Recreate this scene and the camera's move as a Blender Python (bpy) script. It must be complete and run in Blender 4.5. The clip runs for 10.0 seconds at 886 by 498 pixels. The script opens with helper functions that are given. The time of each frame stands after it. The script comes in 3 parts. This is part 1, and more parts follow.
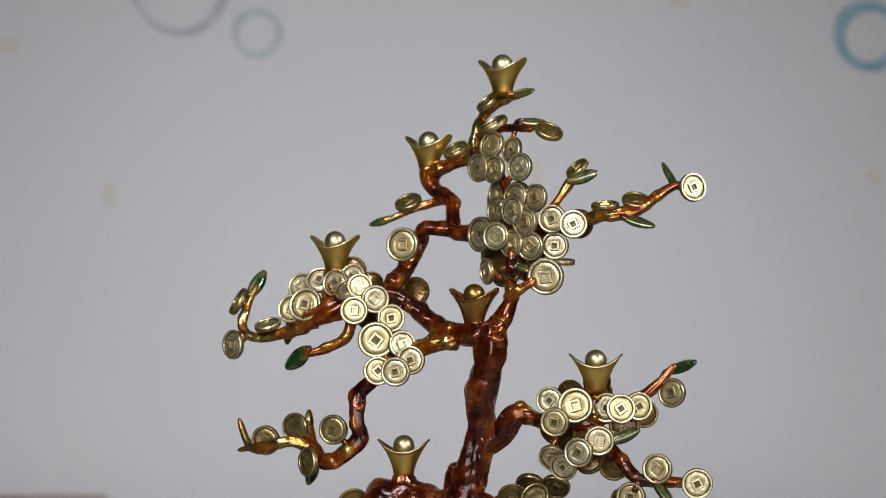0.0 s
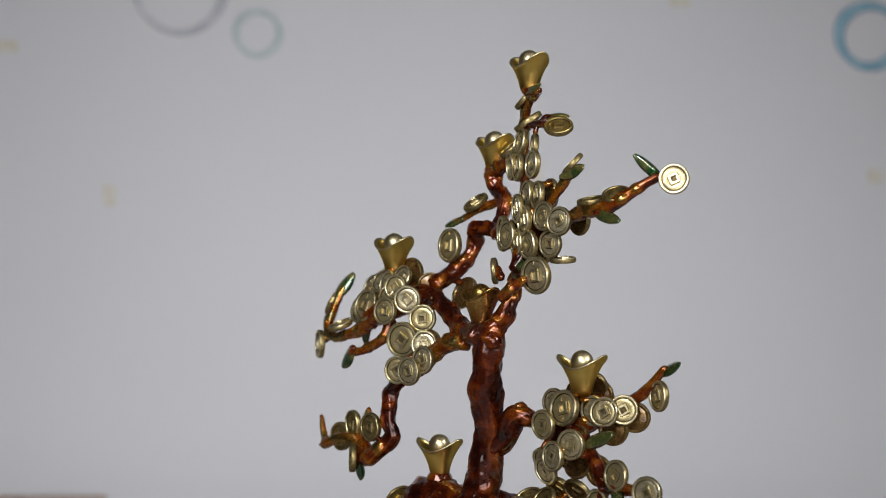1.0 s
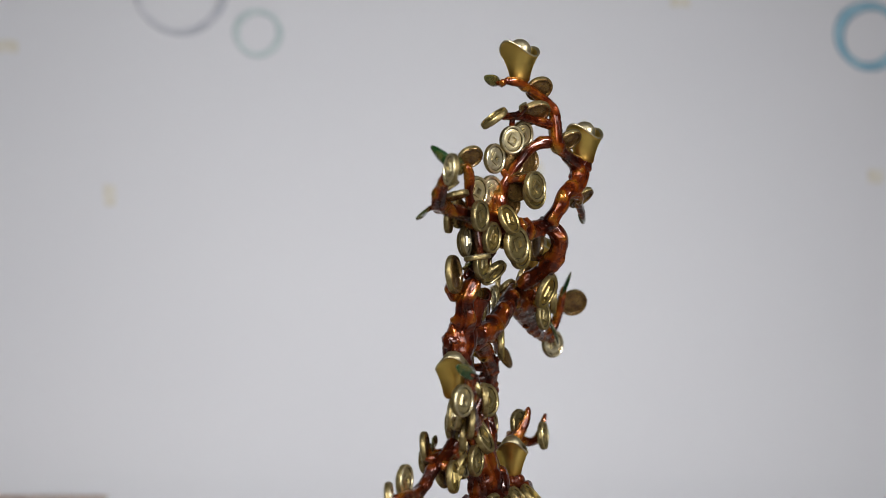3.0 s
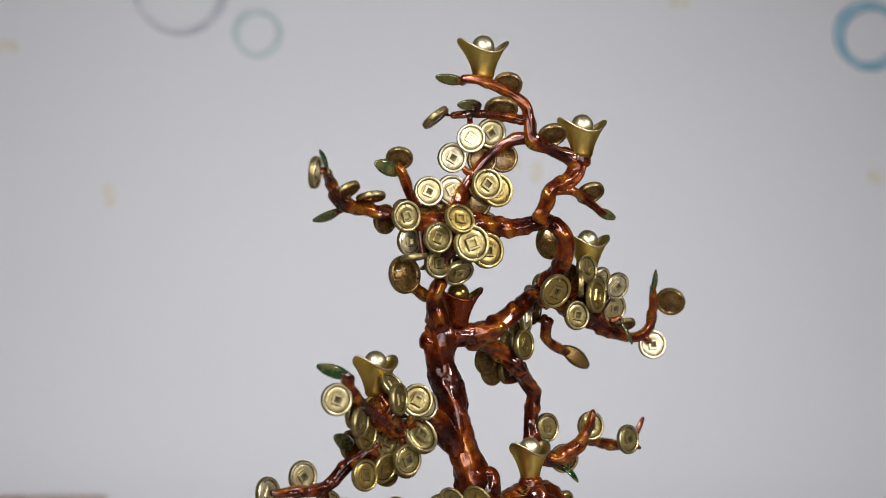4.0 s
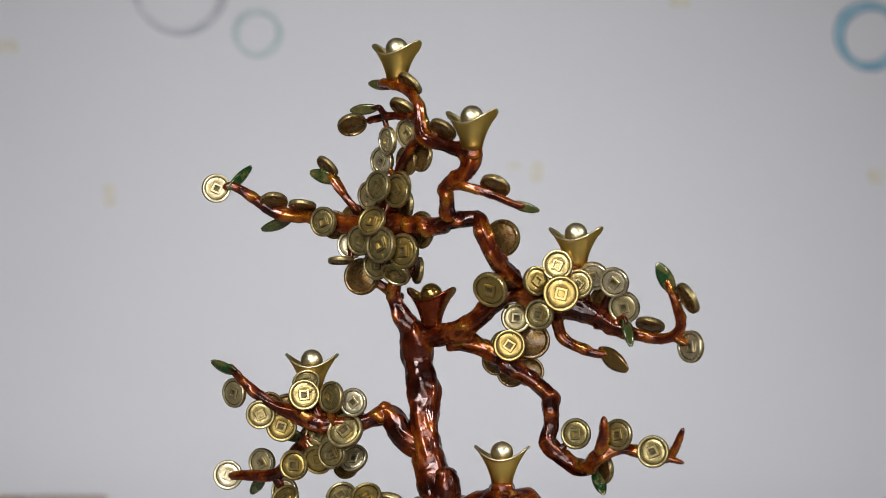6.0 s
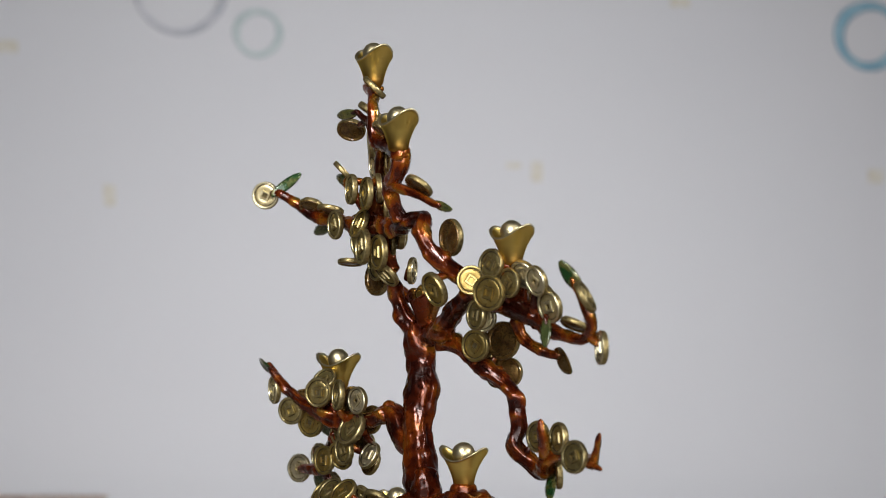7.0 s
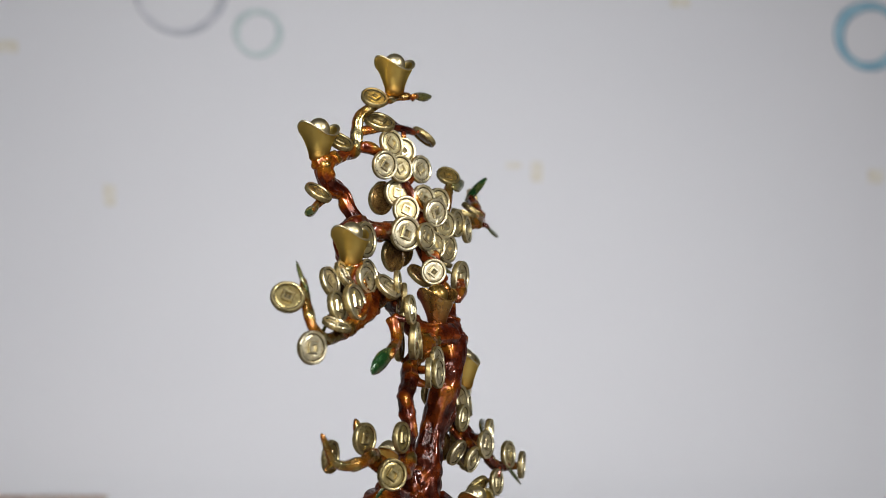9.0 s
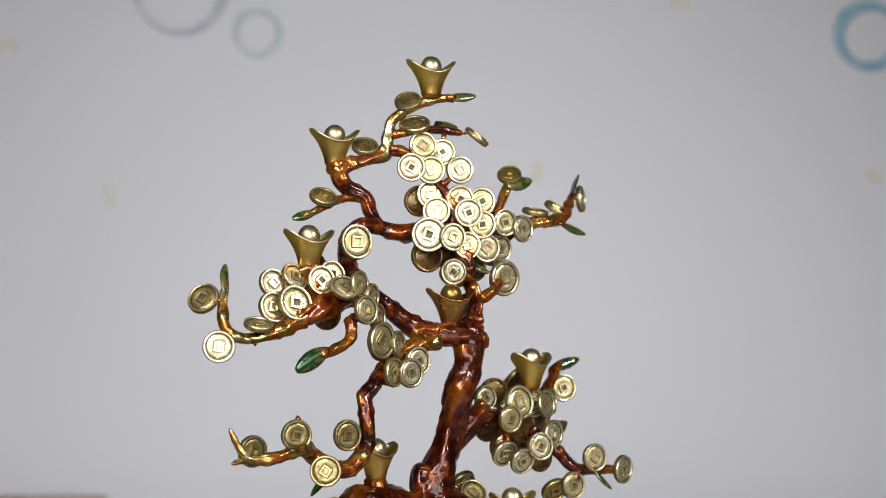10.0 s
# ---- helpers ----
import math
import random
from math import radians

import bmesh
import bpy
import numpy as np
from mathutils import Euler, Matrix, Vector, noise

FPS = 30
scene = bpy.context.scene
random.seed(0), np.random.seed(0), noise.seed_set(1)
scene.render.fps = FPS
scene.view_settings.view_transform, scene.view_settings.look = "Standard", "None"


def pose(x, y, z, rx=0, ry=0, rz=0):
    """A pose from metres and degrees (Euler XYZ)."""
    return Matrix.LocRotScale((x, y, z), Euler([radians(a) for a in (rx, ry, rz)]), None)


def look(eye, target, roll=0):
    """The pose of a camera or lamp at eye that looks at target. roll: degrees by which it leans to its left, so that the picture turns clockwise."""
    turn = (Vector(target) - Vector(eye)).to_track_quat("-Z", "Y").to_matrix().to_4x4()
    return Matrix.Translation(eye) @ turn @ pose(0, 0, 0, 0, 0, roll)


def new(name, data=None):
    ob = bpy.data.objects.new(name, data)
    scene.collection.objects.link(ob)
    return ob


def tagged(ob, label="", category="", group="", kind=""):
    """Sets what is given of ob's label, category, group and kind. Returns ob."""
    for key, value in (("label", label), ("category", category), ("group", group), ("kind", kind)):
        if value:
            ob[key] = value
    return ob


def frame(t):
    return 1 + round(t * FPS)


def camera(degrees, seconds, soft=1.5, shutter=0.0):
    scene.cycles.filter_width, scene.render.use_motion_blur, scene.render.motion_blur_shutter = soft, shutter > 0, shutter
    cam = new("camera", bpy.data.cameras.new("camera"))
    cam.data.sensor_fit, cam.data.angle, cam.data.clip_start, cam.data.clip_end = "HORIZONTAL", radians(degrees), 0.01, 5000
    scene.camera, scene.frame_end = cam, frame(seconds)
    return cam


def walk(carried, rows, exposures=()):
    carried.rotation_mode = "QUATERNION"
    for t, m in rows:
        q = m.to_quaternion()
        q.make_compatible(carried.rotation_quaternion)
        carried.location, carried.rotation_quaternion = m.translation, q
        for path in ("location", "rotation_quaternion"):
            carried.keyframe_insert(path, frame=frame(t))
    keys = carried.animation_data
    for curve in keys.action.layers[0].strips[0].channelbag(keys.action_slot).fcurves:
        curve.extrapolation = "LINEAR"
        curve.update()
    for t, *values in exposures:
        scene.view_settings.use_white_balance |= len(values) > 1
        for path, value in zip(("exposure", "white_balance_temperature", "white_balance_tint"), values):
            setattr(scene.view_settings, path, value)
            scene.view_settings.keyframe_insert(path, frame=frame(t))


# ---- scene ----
H = 0.924          # height of the lens
FOOT = 0.77        # top of the turntable, on which the figure stands

cam = camera(23.64, 10.0, 0.8)
EYE = pose(0, -1.1, H, 92.10, 0, 0.286)
EXPOSURES = [(0.0, -0.35), (1.0, -0.29), (1.6, -0.2), (2.2, -0.07), (3.2, 0.0), (4.5, 0.0), (5.5, -0.05), (7.0, -0.07), (7.5, 0.03), (9.0, 0.05), (10.0, -0.07)]
walk(cam, [(0.0, EYE), (10.0, EYE)], EXPOSURES)
cam.data.dof.use_dof, cam.data.dof.focus_distance, cam.data.dof.aperture_fstop = True, 1.09, 8.0

# ---- light ----
world = bpy.data.worlds.new("world")
scene.world = world
world.use_nodes = True
world.node_tree.nodes["Background"].inputs[0].default_value = (0.6, 0.65, 0.75, 1)
world.node_tree.nodes["Background"].inputs[1].default_value = 0.05


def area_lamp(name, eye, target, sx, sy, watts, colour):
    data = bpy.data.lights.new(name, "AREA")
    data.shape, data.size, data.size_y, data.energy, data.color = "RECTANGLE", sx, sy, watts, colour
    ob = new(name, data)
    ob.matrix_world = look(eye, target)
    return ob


COOL = (0.97, 0.97, 1.0)
# Two unseen lamps added for light from above; no fixture is known.
area_lamp("added_top_lamp", (-0.8, -0.9, 2.55), (-0.8, -0.9, 0), 0.6, 0.3, 1.4, COOL)
area_lamp("added_top_lamp", (0.8, -0.9, 2.55), (0.8, -0.9, 0), 0.6, 0.3, 1.4, COOL)
# Unseen lamps added where glints on the coins point; their kind is unknown.
key = area_lamp("added_front_lamp", (-0.28, -0.78, 1.38), (0.02, 0.9, 0.84), 0.5, 0.3, 1.62, COOL)
side = area_lamp("added_front_lamp", (0.95, -0.65, 1.42), (0.0, 0.3, 0.9), 0.25, 0.25, 1.4, COOL)
# Broad fill added behind the lens; no softbox is known there.
soft = area_lamp("added_wide_fill", (0.2, -1.5, 1.04), (0.0, 0.3, 0.9), 1.8, 0.62, 3.5, COOL)
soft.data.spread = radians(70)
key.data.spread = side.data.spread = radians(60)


# ---- materials ----
def material(name, colour, rough=0.5, metal=0.0, coat=0.0, second=None, scale=60.0, mix=(0.35, 0.7), bump=0.0, bump_scale=400.0, rough_var=0.12, edge=1.0):
    """A surface with two scales of variation: broad stains and fine grain."""
    m = bpy.data.materials.new(name)
    m.use_nodes = True
    nt = m.node_tree
    b = nt.nodes["Principled BSDF"]
    coord = nt.nodes.new("ShaderNodeTexCoord")
    n1 = nt.nodes.new("ShaderNodeTexNoise")
    n1.inputs["Scale"].default_value, n1.inputs["Detail"].default_value = scale, 5
    n2 = nt.nodes.new("ShaderNodeTexNoise")
    n2.inputs["Scale"].default_value, n2.inputs["Detail"].default_value = bump_scale, 4
    for n in (n1, n2):
        nt.links.new(coord.outputs["Object"], n.inputs["Vector"])
    span = nt.nodes.new("ShaderNodeMapRange")
    span.inputs[1].default_value, span.inputs[2].default_value = mix
    nt.links.new(n1.outputs["Fac"], span.inputs[0])
    ramp = nt.nodes.new("ShaderNodeMix")
    ramp.data_type = "RGBA"
    ramp.inputs[6].default_value = (*colour, 1)
    ramp.inputs[7].default_value = (*(second or [c * 0.8 for c in colour]), 1)
    nt.links.new(span.outputs[0], ramp.inputs[0])
    nt.links.new(ramp.outputs[2], b.inputs["Base Color"])
    r = nt.nodes.new("ShaderNodeMapRange")
    r.inputs[1].default_value, r.inputs[2].default_value = 0.3, 0.7
    r.inputs[3].default_value, r.inputs[4].default_value = max(0.02, rough - rough_var), rough + rough_var
    nt.links.new(n2.outputs["Fac"], r.inputs[0])
    nt.links.new(r.outputs[0], b.inputs["Roughness"])
    b.inputs["Metallic"].default_value = metal
    b.inputs["Coat Weight"].default_value = coat
    b.inputs["Coat Roughness"].default_value = 0.08
    b.inputs["Specular Tint"].default_value = (edge, edge * 0.9, edge * 0.7, 1) if edge < 1 else (1, 1, 1, 1)
    if bump:
        bp = nt.nodes.new("ShaderNodeBump")
        bp.inputs["Strength"].default_value, bp.inputs["Distance"].default_value = bump, 0.0006
        nt.links.new(n2.outputs["Fac"], bp.inputs["Height"])
        nt.links.new(bp.outputs[0], b.inputs["Normal"])
    return m


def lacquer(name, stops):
    """Translucent red-brown lacquer over cast metal: dark in the folds, amber on the ridges, worn to gold at the tips.
    """
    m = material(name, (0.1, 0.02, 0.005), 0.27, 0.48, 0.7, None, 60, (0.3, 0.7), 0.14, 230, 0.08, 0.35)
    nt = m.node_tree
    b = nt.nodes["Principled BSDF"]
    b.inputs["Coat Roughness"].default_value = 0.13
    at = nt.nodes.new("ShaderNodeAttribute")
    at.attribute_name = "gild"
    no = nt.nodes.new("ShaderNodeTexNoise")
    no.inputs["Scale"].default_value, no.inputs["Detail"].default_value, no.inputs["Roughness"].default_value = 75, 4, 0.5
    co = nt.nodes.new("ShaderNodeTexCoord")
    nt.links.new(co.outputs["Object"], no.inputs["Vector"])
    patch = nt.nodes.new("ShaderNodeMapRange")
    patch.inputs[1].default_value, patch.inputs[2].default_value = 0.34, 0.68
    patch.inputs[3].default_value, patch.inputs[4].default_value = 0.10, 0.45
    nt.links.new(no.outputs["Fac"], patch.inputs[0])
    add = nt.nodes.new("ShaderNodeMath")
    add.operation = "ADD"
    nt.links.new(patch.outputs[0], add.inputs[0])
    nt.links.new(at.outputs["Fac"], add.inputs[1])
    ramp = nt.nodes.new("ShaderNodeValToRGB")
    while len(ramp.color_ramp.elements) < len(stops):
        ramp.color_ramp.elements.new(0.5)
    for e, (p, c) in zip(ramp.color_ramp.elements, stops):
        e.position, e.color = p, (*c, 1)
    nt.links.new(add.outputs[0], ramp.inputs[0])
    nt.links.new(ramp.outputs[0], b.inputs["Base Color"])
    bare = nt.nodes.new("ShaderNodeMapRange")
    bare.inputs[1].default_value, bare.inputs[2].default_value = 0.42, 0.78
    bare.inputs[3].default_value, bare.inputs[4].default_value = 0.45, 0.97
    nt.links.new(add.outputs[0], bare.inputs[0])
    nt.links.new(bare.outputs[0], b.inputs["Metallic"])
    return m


def faded(m, other, z0, z1, axis=2):
    """A second colour that fades out upwards between two heights of the object."""
    nt = m.node_tree
    b = nt.nodes["Principled BSDF"]
    src = b.inputs["Base Color"].links[0].from_socket
    co = nt.nodes.new("ShaderNodeTexCoord")
    sep = nt.nodes.new("ShaderNodeSeparateXYZ")
    nt.links.new(co.outputs["Object"], sep.inputs[0])
    span = nt.nodes.new("ShaderNodeMapRange")
    span.inputs[1].default_value, span.inputs[2].default_value = z0, z1
    span.inputs[3].default_value, span.inputs[4].default_value = 1, 0
    nt.links.new(sep.outputs[axis], span.inputs[0])
    mix = nt.nodes.new("ShaderNodeMix")
    mix.data_type = "RGBA"
    mix.inputs[7].default_value = (*other, 1)
    nt.links.new(span.outputs[0], mix.inputs[0])
    nt.links.new(src, mix.inputs[6])
    nt.links.new(mix.outputs[2], b.inputs["Base Color"])
    return m


def tinted(m, other, low=0.35, high=0.65):
    """Lets each object lean by its own random amount towards another tint."""
    nt = m.node_tree
    b = nt.nodes["Principled BSDF"]
    src = b.inputs["Base Color"].links[0].from_socket
    info = nt.nodes.new("ShaderNodeObjectInfo")
    span = nt.nodes.new("ShaderNodeMapRange")
    span.inputs[1].default_value, span.inputs[2].default_value = low, high
    span.inputs[4].default_value = 0.75
    nt.links.new(info.outputs["Random"], span.inputs[0])
    mix = nt.nodes.new("ShaderNodeMix")
    mix.data_type = "RGBA"
    mix.inputs[7].default_value = (*other, 1)
    nt.links.new(span.outputs[0], mix.inputs[0])
    nt.links.new(src, mix.inputs[6])
    nt.links.new(mix.outputs[2], b.inputs["Base Color"])
    return m


BRASS = tinted(material("antique_brass", (0.77, 0.69, 0.47), 0.33, 0.95, 0.0, (0.54, 0.46, 0.25), 2.6, (0.42, 0.75), 0.04, 9, 0.08, 0.35), (0.70, 0.61, 0.36))
# Face inside the rim and its marks: a darker, more mottled brass.
RECESS = tinted(material("brass_recess", (0.68, 0.60, 0.40), 0.40, 0.9, 0.0, (0.28, 0.22, 0.11), 3.4, (0.46, 0.76), 0.10, 7, 0.1, 0.3), (0.54, 0.44, 0.21))
WARM = tinted(material("golden_brass", (0.53, 0.44, 0.22), 0.33, 0.95, 0.0, (0.34, 0.26, 0.11), 2.6, (0.42, 0.72), 0.04, 9, 0.08, 0.3), (0.46, 0.34, 0.11))
WARM_RECESS = tinted(material("golden_recess", (0.41, 0.33, 0.14), 0.37, 0.92, 0.0, (0.19, 0.13, 0.045), 3.4, (0.46, 0.74), 0.10, 7, 0.1, 0.3), (0.38, 0.26, 0.07))
BRONZE = material("bronze_lacquer", (0.17, 0.098, 0.028), 0.30, 0.65, 0.5, (0.062, 0.026, 0.009), 2.2, (0.40, 0.68), 0.35, 9, edge=0.4)
# Outer edge of the coins, a darker olive than their faces.
EDGE = material("olive_edge", (0.32, 0.25, 0.11), 0.42, 0.85, second=(0.14, 0.10, 0.04), scale=5, mix=(0.4, 0.7), bump=0.1, bump_scale=9, edge=0.3)
# Dark patina of grooves and holes, with shade put into the colour.
PIT = material("patina_shade", (0.15, 0.115, 0.055), 0.5, 0.7, second=(0.05, 0.04, 0.02), scale=3, edge=0.3)
GOLD = faded(material("brushed_gold", (0.84, 0.60, 0.16), 0.37, 1.0, 0.0, (0.70, 0.50, 0.13), 60, (0.3, 0.7), 0.03, 300, 0.06, 0.4), (0.36, 0.14, 0.02), -0.021, -0.010)
COPPER = faded(material("lacquered_gold", (0.48, 0.30, 0.08), 0.26, 0.9, 0.5, (0.34, 0.17, 0.035), 60, (0.3, 0.7), 0.03, 300, 0.05, 0.3), (0.26, 0.06, 0.008), -0.020, -0.006)
COPPER = faded(COPPER, (0.20, 0.030, 0.005), 0.004, -0.002, 1)
PEARL = material("pale_gold", (0.80, 0.70, 0.44), 0.38, 1.0, 0.0, (0.56, 0.46, 0.24), 90, rough_var=0.06, bump=0.03, bump_scale=300, edge=0.3)
OLD_PEARL = material("bronze_pearl", (0.34, 0.21, 0.05), 0.24, 0.9, 0.4, (0.20, 0.10, 0.02), 160, (0.4, 0.7), 0.05, 60, edge=0.3)
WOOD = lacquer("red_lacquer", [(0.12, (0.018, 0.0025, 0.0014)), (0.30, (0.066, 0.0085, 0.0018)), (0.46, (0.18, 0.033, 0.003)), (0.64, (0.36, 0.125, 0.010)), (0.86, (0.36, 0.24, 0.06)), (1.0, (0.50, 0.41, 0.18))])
LEAF = tinted(material("green_lacquer", (0.010, 0.048, 0.011), 0.22, 0.35, 1.0, (0.20, 0.16, 0.05), 140, (0.46, 0.70), 0.25, 700, edge=0.5), (0.10, 0.08, 0.024), 0.25, 1.0)
BACK = material("dim_wall", (0.30, 0.29, 0.28), 0.8, second=(0.27, 0.26, 0.25), scale=2.5, bump=0.15, bump_scale=160)
WALL = material("painted_wall", (0.60, 0.60, 0.612), 0.75, 0, 0, (0.577, 0.577, 0.592), 2.5, (0.3, 0.7), 0.15, 160)
CEIL = material("grey_ceiling", (0.4, 0.4, 0.4), 0.8, bump=0.1, bump_scale=90)
FLOOR = material("grey_floor", (0.16, 0.155, 0.15), 0.4, second=(0.12, 0.115, 0.11), scale=6, bump=0.1, bump_scale=60)
TABLE = material("beige_laminate", (0.38, 0.34, 0.30), 0.4, second=(0.33, 0.29, 0.25), scale=12, bump=0.15, bump_scale=150)
TAPE = material("yellowed_tape", (0.54, 0.50, 0.40), 0.5, second=(0.60, 0.58, 0.53), scale=90)
BLUE = material("blue_sticker", (0.13, 0.31, 0.42), 0.4, second=(0.28, 0.46, 0.54), scale=40)
TEAL = material("teal_sticker", (0.30, 0.41, 0.41), 0.4, second=(0.50, 0.56, 0.55), scale=45)
GREY = material("grey_sticker", (0.37, 0.38, 0.42), 0.4, second=(0.55, 0.55, 0.58), scale=45)
CARD = material("kraft_board", (0.42, 0.32, 0.17), 0.8, second=(0.36, 0.26, 0.13), scale=30, bump=0.2)
PINK = material("pinkish_lid", (0.52, 0.40, 0.34), 0.7, second=(0.46, 0.34, 0.28), scale=30)
PLASTIC = material("white_plastic", (0.7, 0.7, 0.69), 0.3)


def mesh(name, bm, mat, smooth=False):
    me = bpy.data.meshes.new(name)
    bmesh.ops.recalc_face_normals(bm, faces=bm.faces)
    bm.to_mesh(me)
    bm.free()
    for m in mat if isinstance(mat, (list, tuple)) else [mat]:
        me.materials.append(m)
    if smooth:
        for p in me.polygons:
            p.use_smooth = True
    return me


def part(name, bm, mat, parent, label="", smooth=False):
    ob = new(name, mesh(name, bm, mat, smooth))
    ob.parent = parent
    if label:
        tagged(ob, label)
    return ob


def box(bm, x0, x1, y0, y1, z0, z1, bevel=0.0):
    r = bmesh.ops.create_cube(bm, size=1.0, matrix=Matrix.LocRotScale(((x0 + x1) / 2, (y0 + y1) / 2, (z0 + z1) / 2), None, (x1 - x0, y1 - y0, z1 - z0)))
    if bevel:
        edges = {e for v in r["verts"] for e in v.link_edges}
        bmesh.ops.bevel(bm, geom=list(edges), offset=bevel, segments=2, affect="EDGES")
    return bm


def setting(name, mat, label, *dims):
    ob = new(name, mesh(name, box(bmesh.new(), *dims), mat))
    return tagged(ob, label, name.split("_")[0], kind="structure")


# ---- the room ----
WY = 0.9
setting("wall_north", WALL, "plain light grey painted wall with old tape marks", -2.2, 2.2, WY, WY + 0.12, 0, 2.6)
setting("wall_south", BACK, "plain dim grey painted wall", -2.2, 2.2, -3.2, -3.08, 0, 2.6)
setting("wall_west", BACK, "plain dim grey painted wall", -2.32, -2.2, -3.2, WY + 0.12, 0, 2.6)
setting("wall_east", BACK, "plain dim grey painted wall", 2.2, 2.32, -3.2, WY + 0.12, 0, 2.6)
setting("floor", FLOOR, "plain grey floor", -2.32, 2.32, -3.2, WY + 0.12, -0.1, 0)
setting("ceiling", CEIL, "plain grey ceiling", -2.32, 2.32, -3.2, WY + 0.12, 2.6, 2.7)


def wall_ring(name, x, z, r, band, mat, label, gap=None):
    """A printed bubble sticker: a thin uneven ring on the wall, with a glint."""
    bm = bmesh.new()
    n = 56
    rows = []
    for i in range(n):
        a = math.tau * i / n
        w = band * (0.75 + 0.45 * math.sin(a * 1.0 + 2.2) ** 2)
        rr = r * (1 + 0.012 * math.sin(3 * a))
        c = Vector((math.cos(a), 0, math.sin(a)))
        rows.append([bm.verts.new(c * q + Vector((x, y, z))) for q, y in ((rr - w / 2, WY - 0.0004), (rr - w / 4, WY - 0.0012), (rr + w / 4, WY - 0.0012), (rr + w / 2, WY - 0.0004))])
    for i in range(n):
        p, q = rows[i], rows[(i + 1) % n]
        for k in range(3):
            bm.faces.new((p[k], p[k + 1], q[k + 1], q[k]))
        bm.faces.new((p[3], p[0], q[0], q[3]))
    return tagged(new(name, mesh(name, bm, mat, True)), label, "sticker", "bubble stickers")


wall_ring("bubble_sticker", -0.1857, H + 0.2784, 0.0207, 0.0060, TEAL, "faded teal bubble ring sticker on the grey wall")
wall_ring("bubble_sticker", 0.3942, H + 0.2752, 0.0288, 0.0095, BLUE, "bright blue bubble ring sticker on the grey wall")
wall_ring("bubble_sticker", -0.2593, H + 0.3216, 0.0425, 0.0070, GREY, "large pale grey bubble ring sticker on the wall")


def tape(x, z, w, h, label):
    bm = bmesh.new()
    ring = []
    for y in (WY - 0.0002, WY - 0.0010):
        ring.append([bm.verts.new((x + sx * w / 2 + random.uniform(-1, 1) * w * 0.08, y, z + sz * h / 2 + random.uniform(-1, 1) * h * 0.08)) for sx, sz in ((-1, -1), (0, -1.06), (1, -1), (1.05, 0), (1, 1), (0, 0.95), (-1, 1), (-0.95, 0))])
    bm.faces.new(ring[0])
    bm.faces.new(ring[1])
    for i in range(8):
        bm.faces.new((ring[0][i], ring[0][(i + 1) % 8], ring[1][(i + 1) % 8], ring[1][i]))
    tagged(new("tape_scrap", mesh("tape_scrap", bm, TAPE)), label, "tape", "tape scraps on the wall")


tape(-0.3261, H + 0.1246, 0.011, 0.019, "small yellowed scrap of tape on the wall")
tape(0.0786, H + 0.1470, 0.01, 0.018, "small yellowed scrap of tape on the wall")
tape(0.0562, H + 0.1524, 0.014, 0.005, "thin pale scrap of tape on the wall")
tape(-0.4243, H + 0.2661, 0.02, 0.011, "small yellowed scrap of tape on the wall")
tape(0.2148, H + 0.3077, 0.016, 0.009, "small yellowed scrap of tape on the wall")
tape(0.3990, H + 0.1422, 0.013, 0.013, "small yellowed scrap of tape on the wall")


# ---- the table and what stands on it ----
def table():
    t = tagged(new("table"), "plain beige laminate table under the turntable", "table")
    part("tabletop", box(bmesh.new(), -0.8, 0.8, -0.45, 0.85, 0.72, 0.75, 0.004), TABLE, t)
    for x in (-0.74, 0.74):
        for y in (-0.39, 0.79):
            part("leg", box(bmesh.new(), x - 0.025, x + 0.025, y - 0.025, y + 0.025, 0, 0.72, 0.003), TABLE, t)
    return t


def turntable():
    t = tagged(new("turntable"), "round white motorised turntable on the table", "turntable")
    for name, r, z0, z1 in (("housing", 0.10, 0.75, 0.762), ("platter", 0.125, 0.763, FOOT)):
        bm = bmesh.new()
        bmesh.ops.create_cone(bm, cap_ends=True, segments=64, radius1=r, radius2=r, depth=z1 - z0, matrix=Matrix.Translation((0, 0, (z0 + z1) / 2)))
        part(name, bm, PLASTIC, t)
    return t


def flat_box():
    b = tagged(new("cardboard_box"), "low kraft cardboard box with a pinkish lid on the table", "box")
    part("body", box(bmesh.new(), -0.62, -0.316, 0.78, 0.83, 0.75, 0.767, 0.001), CARD, b)
    part("lid", box(bmesh.new(), -0.622, -0.314, 0.778, 0.832, 0.7672, 0.7708, 0.001), PINK, b, "pinkish lid")


table(), turntable(), flat_box()

# ---- the money tree ----
tree = tagged(new("money_tree_figurine"), "cast metal money tree with red lacquered trunk, brass coins and ingots", "figurine")
tree.location = (0, 0, FOOT)
MM = 0.001


def spline(rows, step):
    """Points of a smooth curve through the rows, about a step apart."""
    rows = [np.array(r, float) for r in rows]
    rows = [2 * rows[0] - rows[1], *rows, 2 * rows[-1] - rows[-2]]
    out = []
    for a, b, c, d in zip(rows, rows[1:], rows[2:], rows[3:]):
        n = max(2, int(np.linalg.norm((c - b)[:3]) / step))
        for i in range(n):
            t = i / n
            out.append(0.5 * (2 * b + (c - a) * t + (2 * a - 5 * b + 4 * c - d) * t * t + (3 * b - a - 3 * c + d) * t ** 3))
    return out + [rows[-2]]


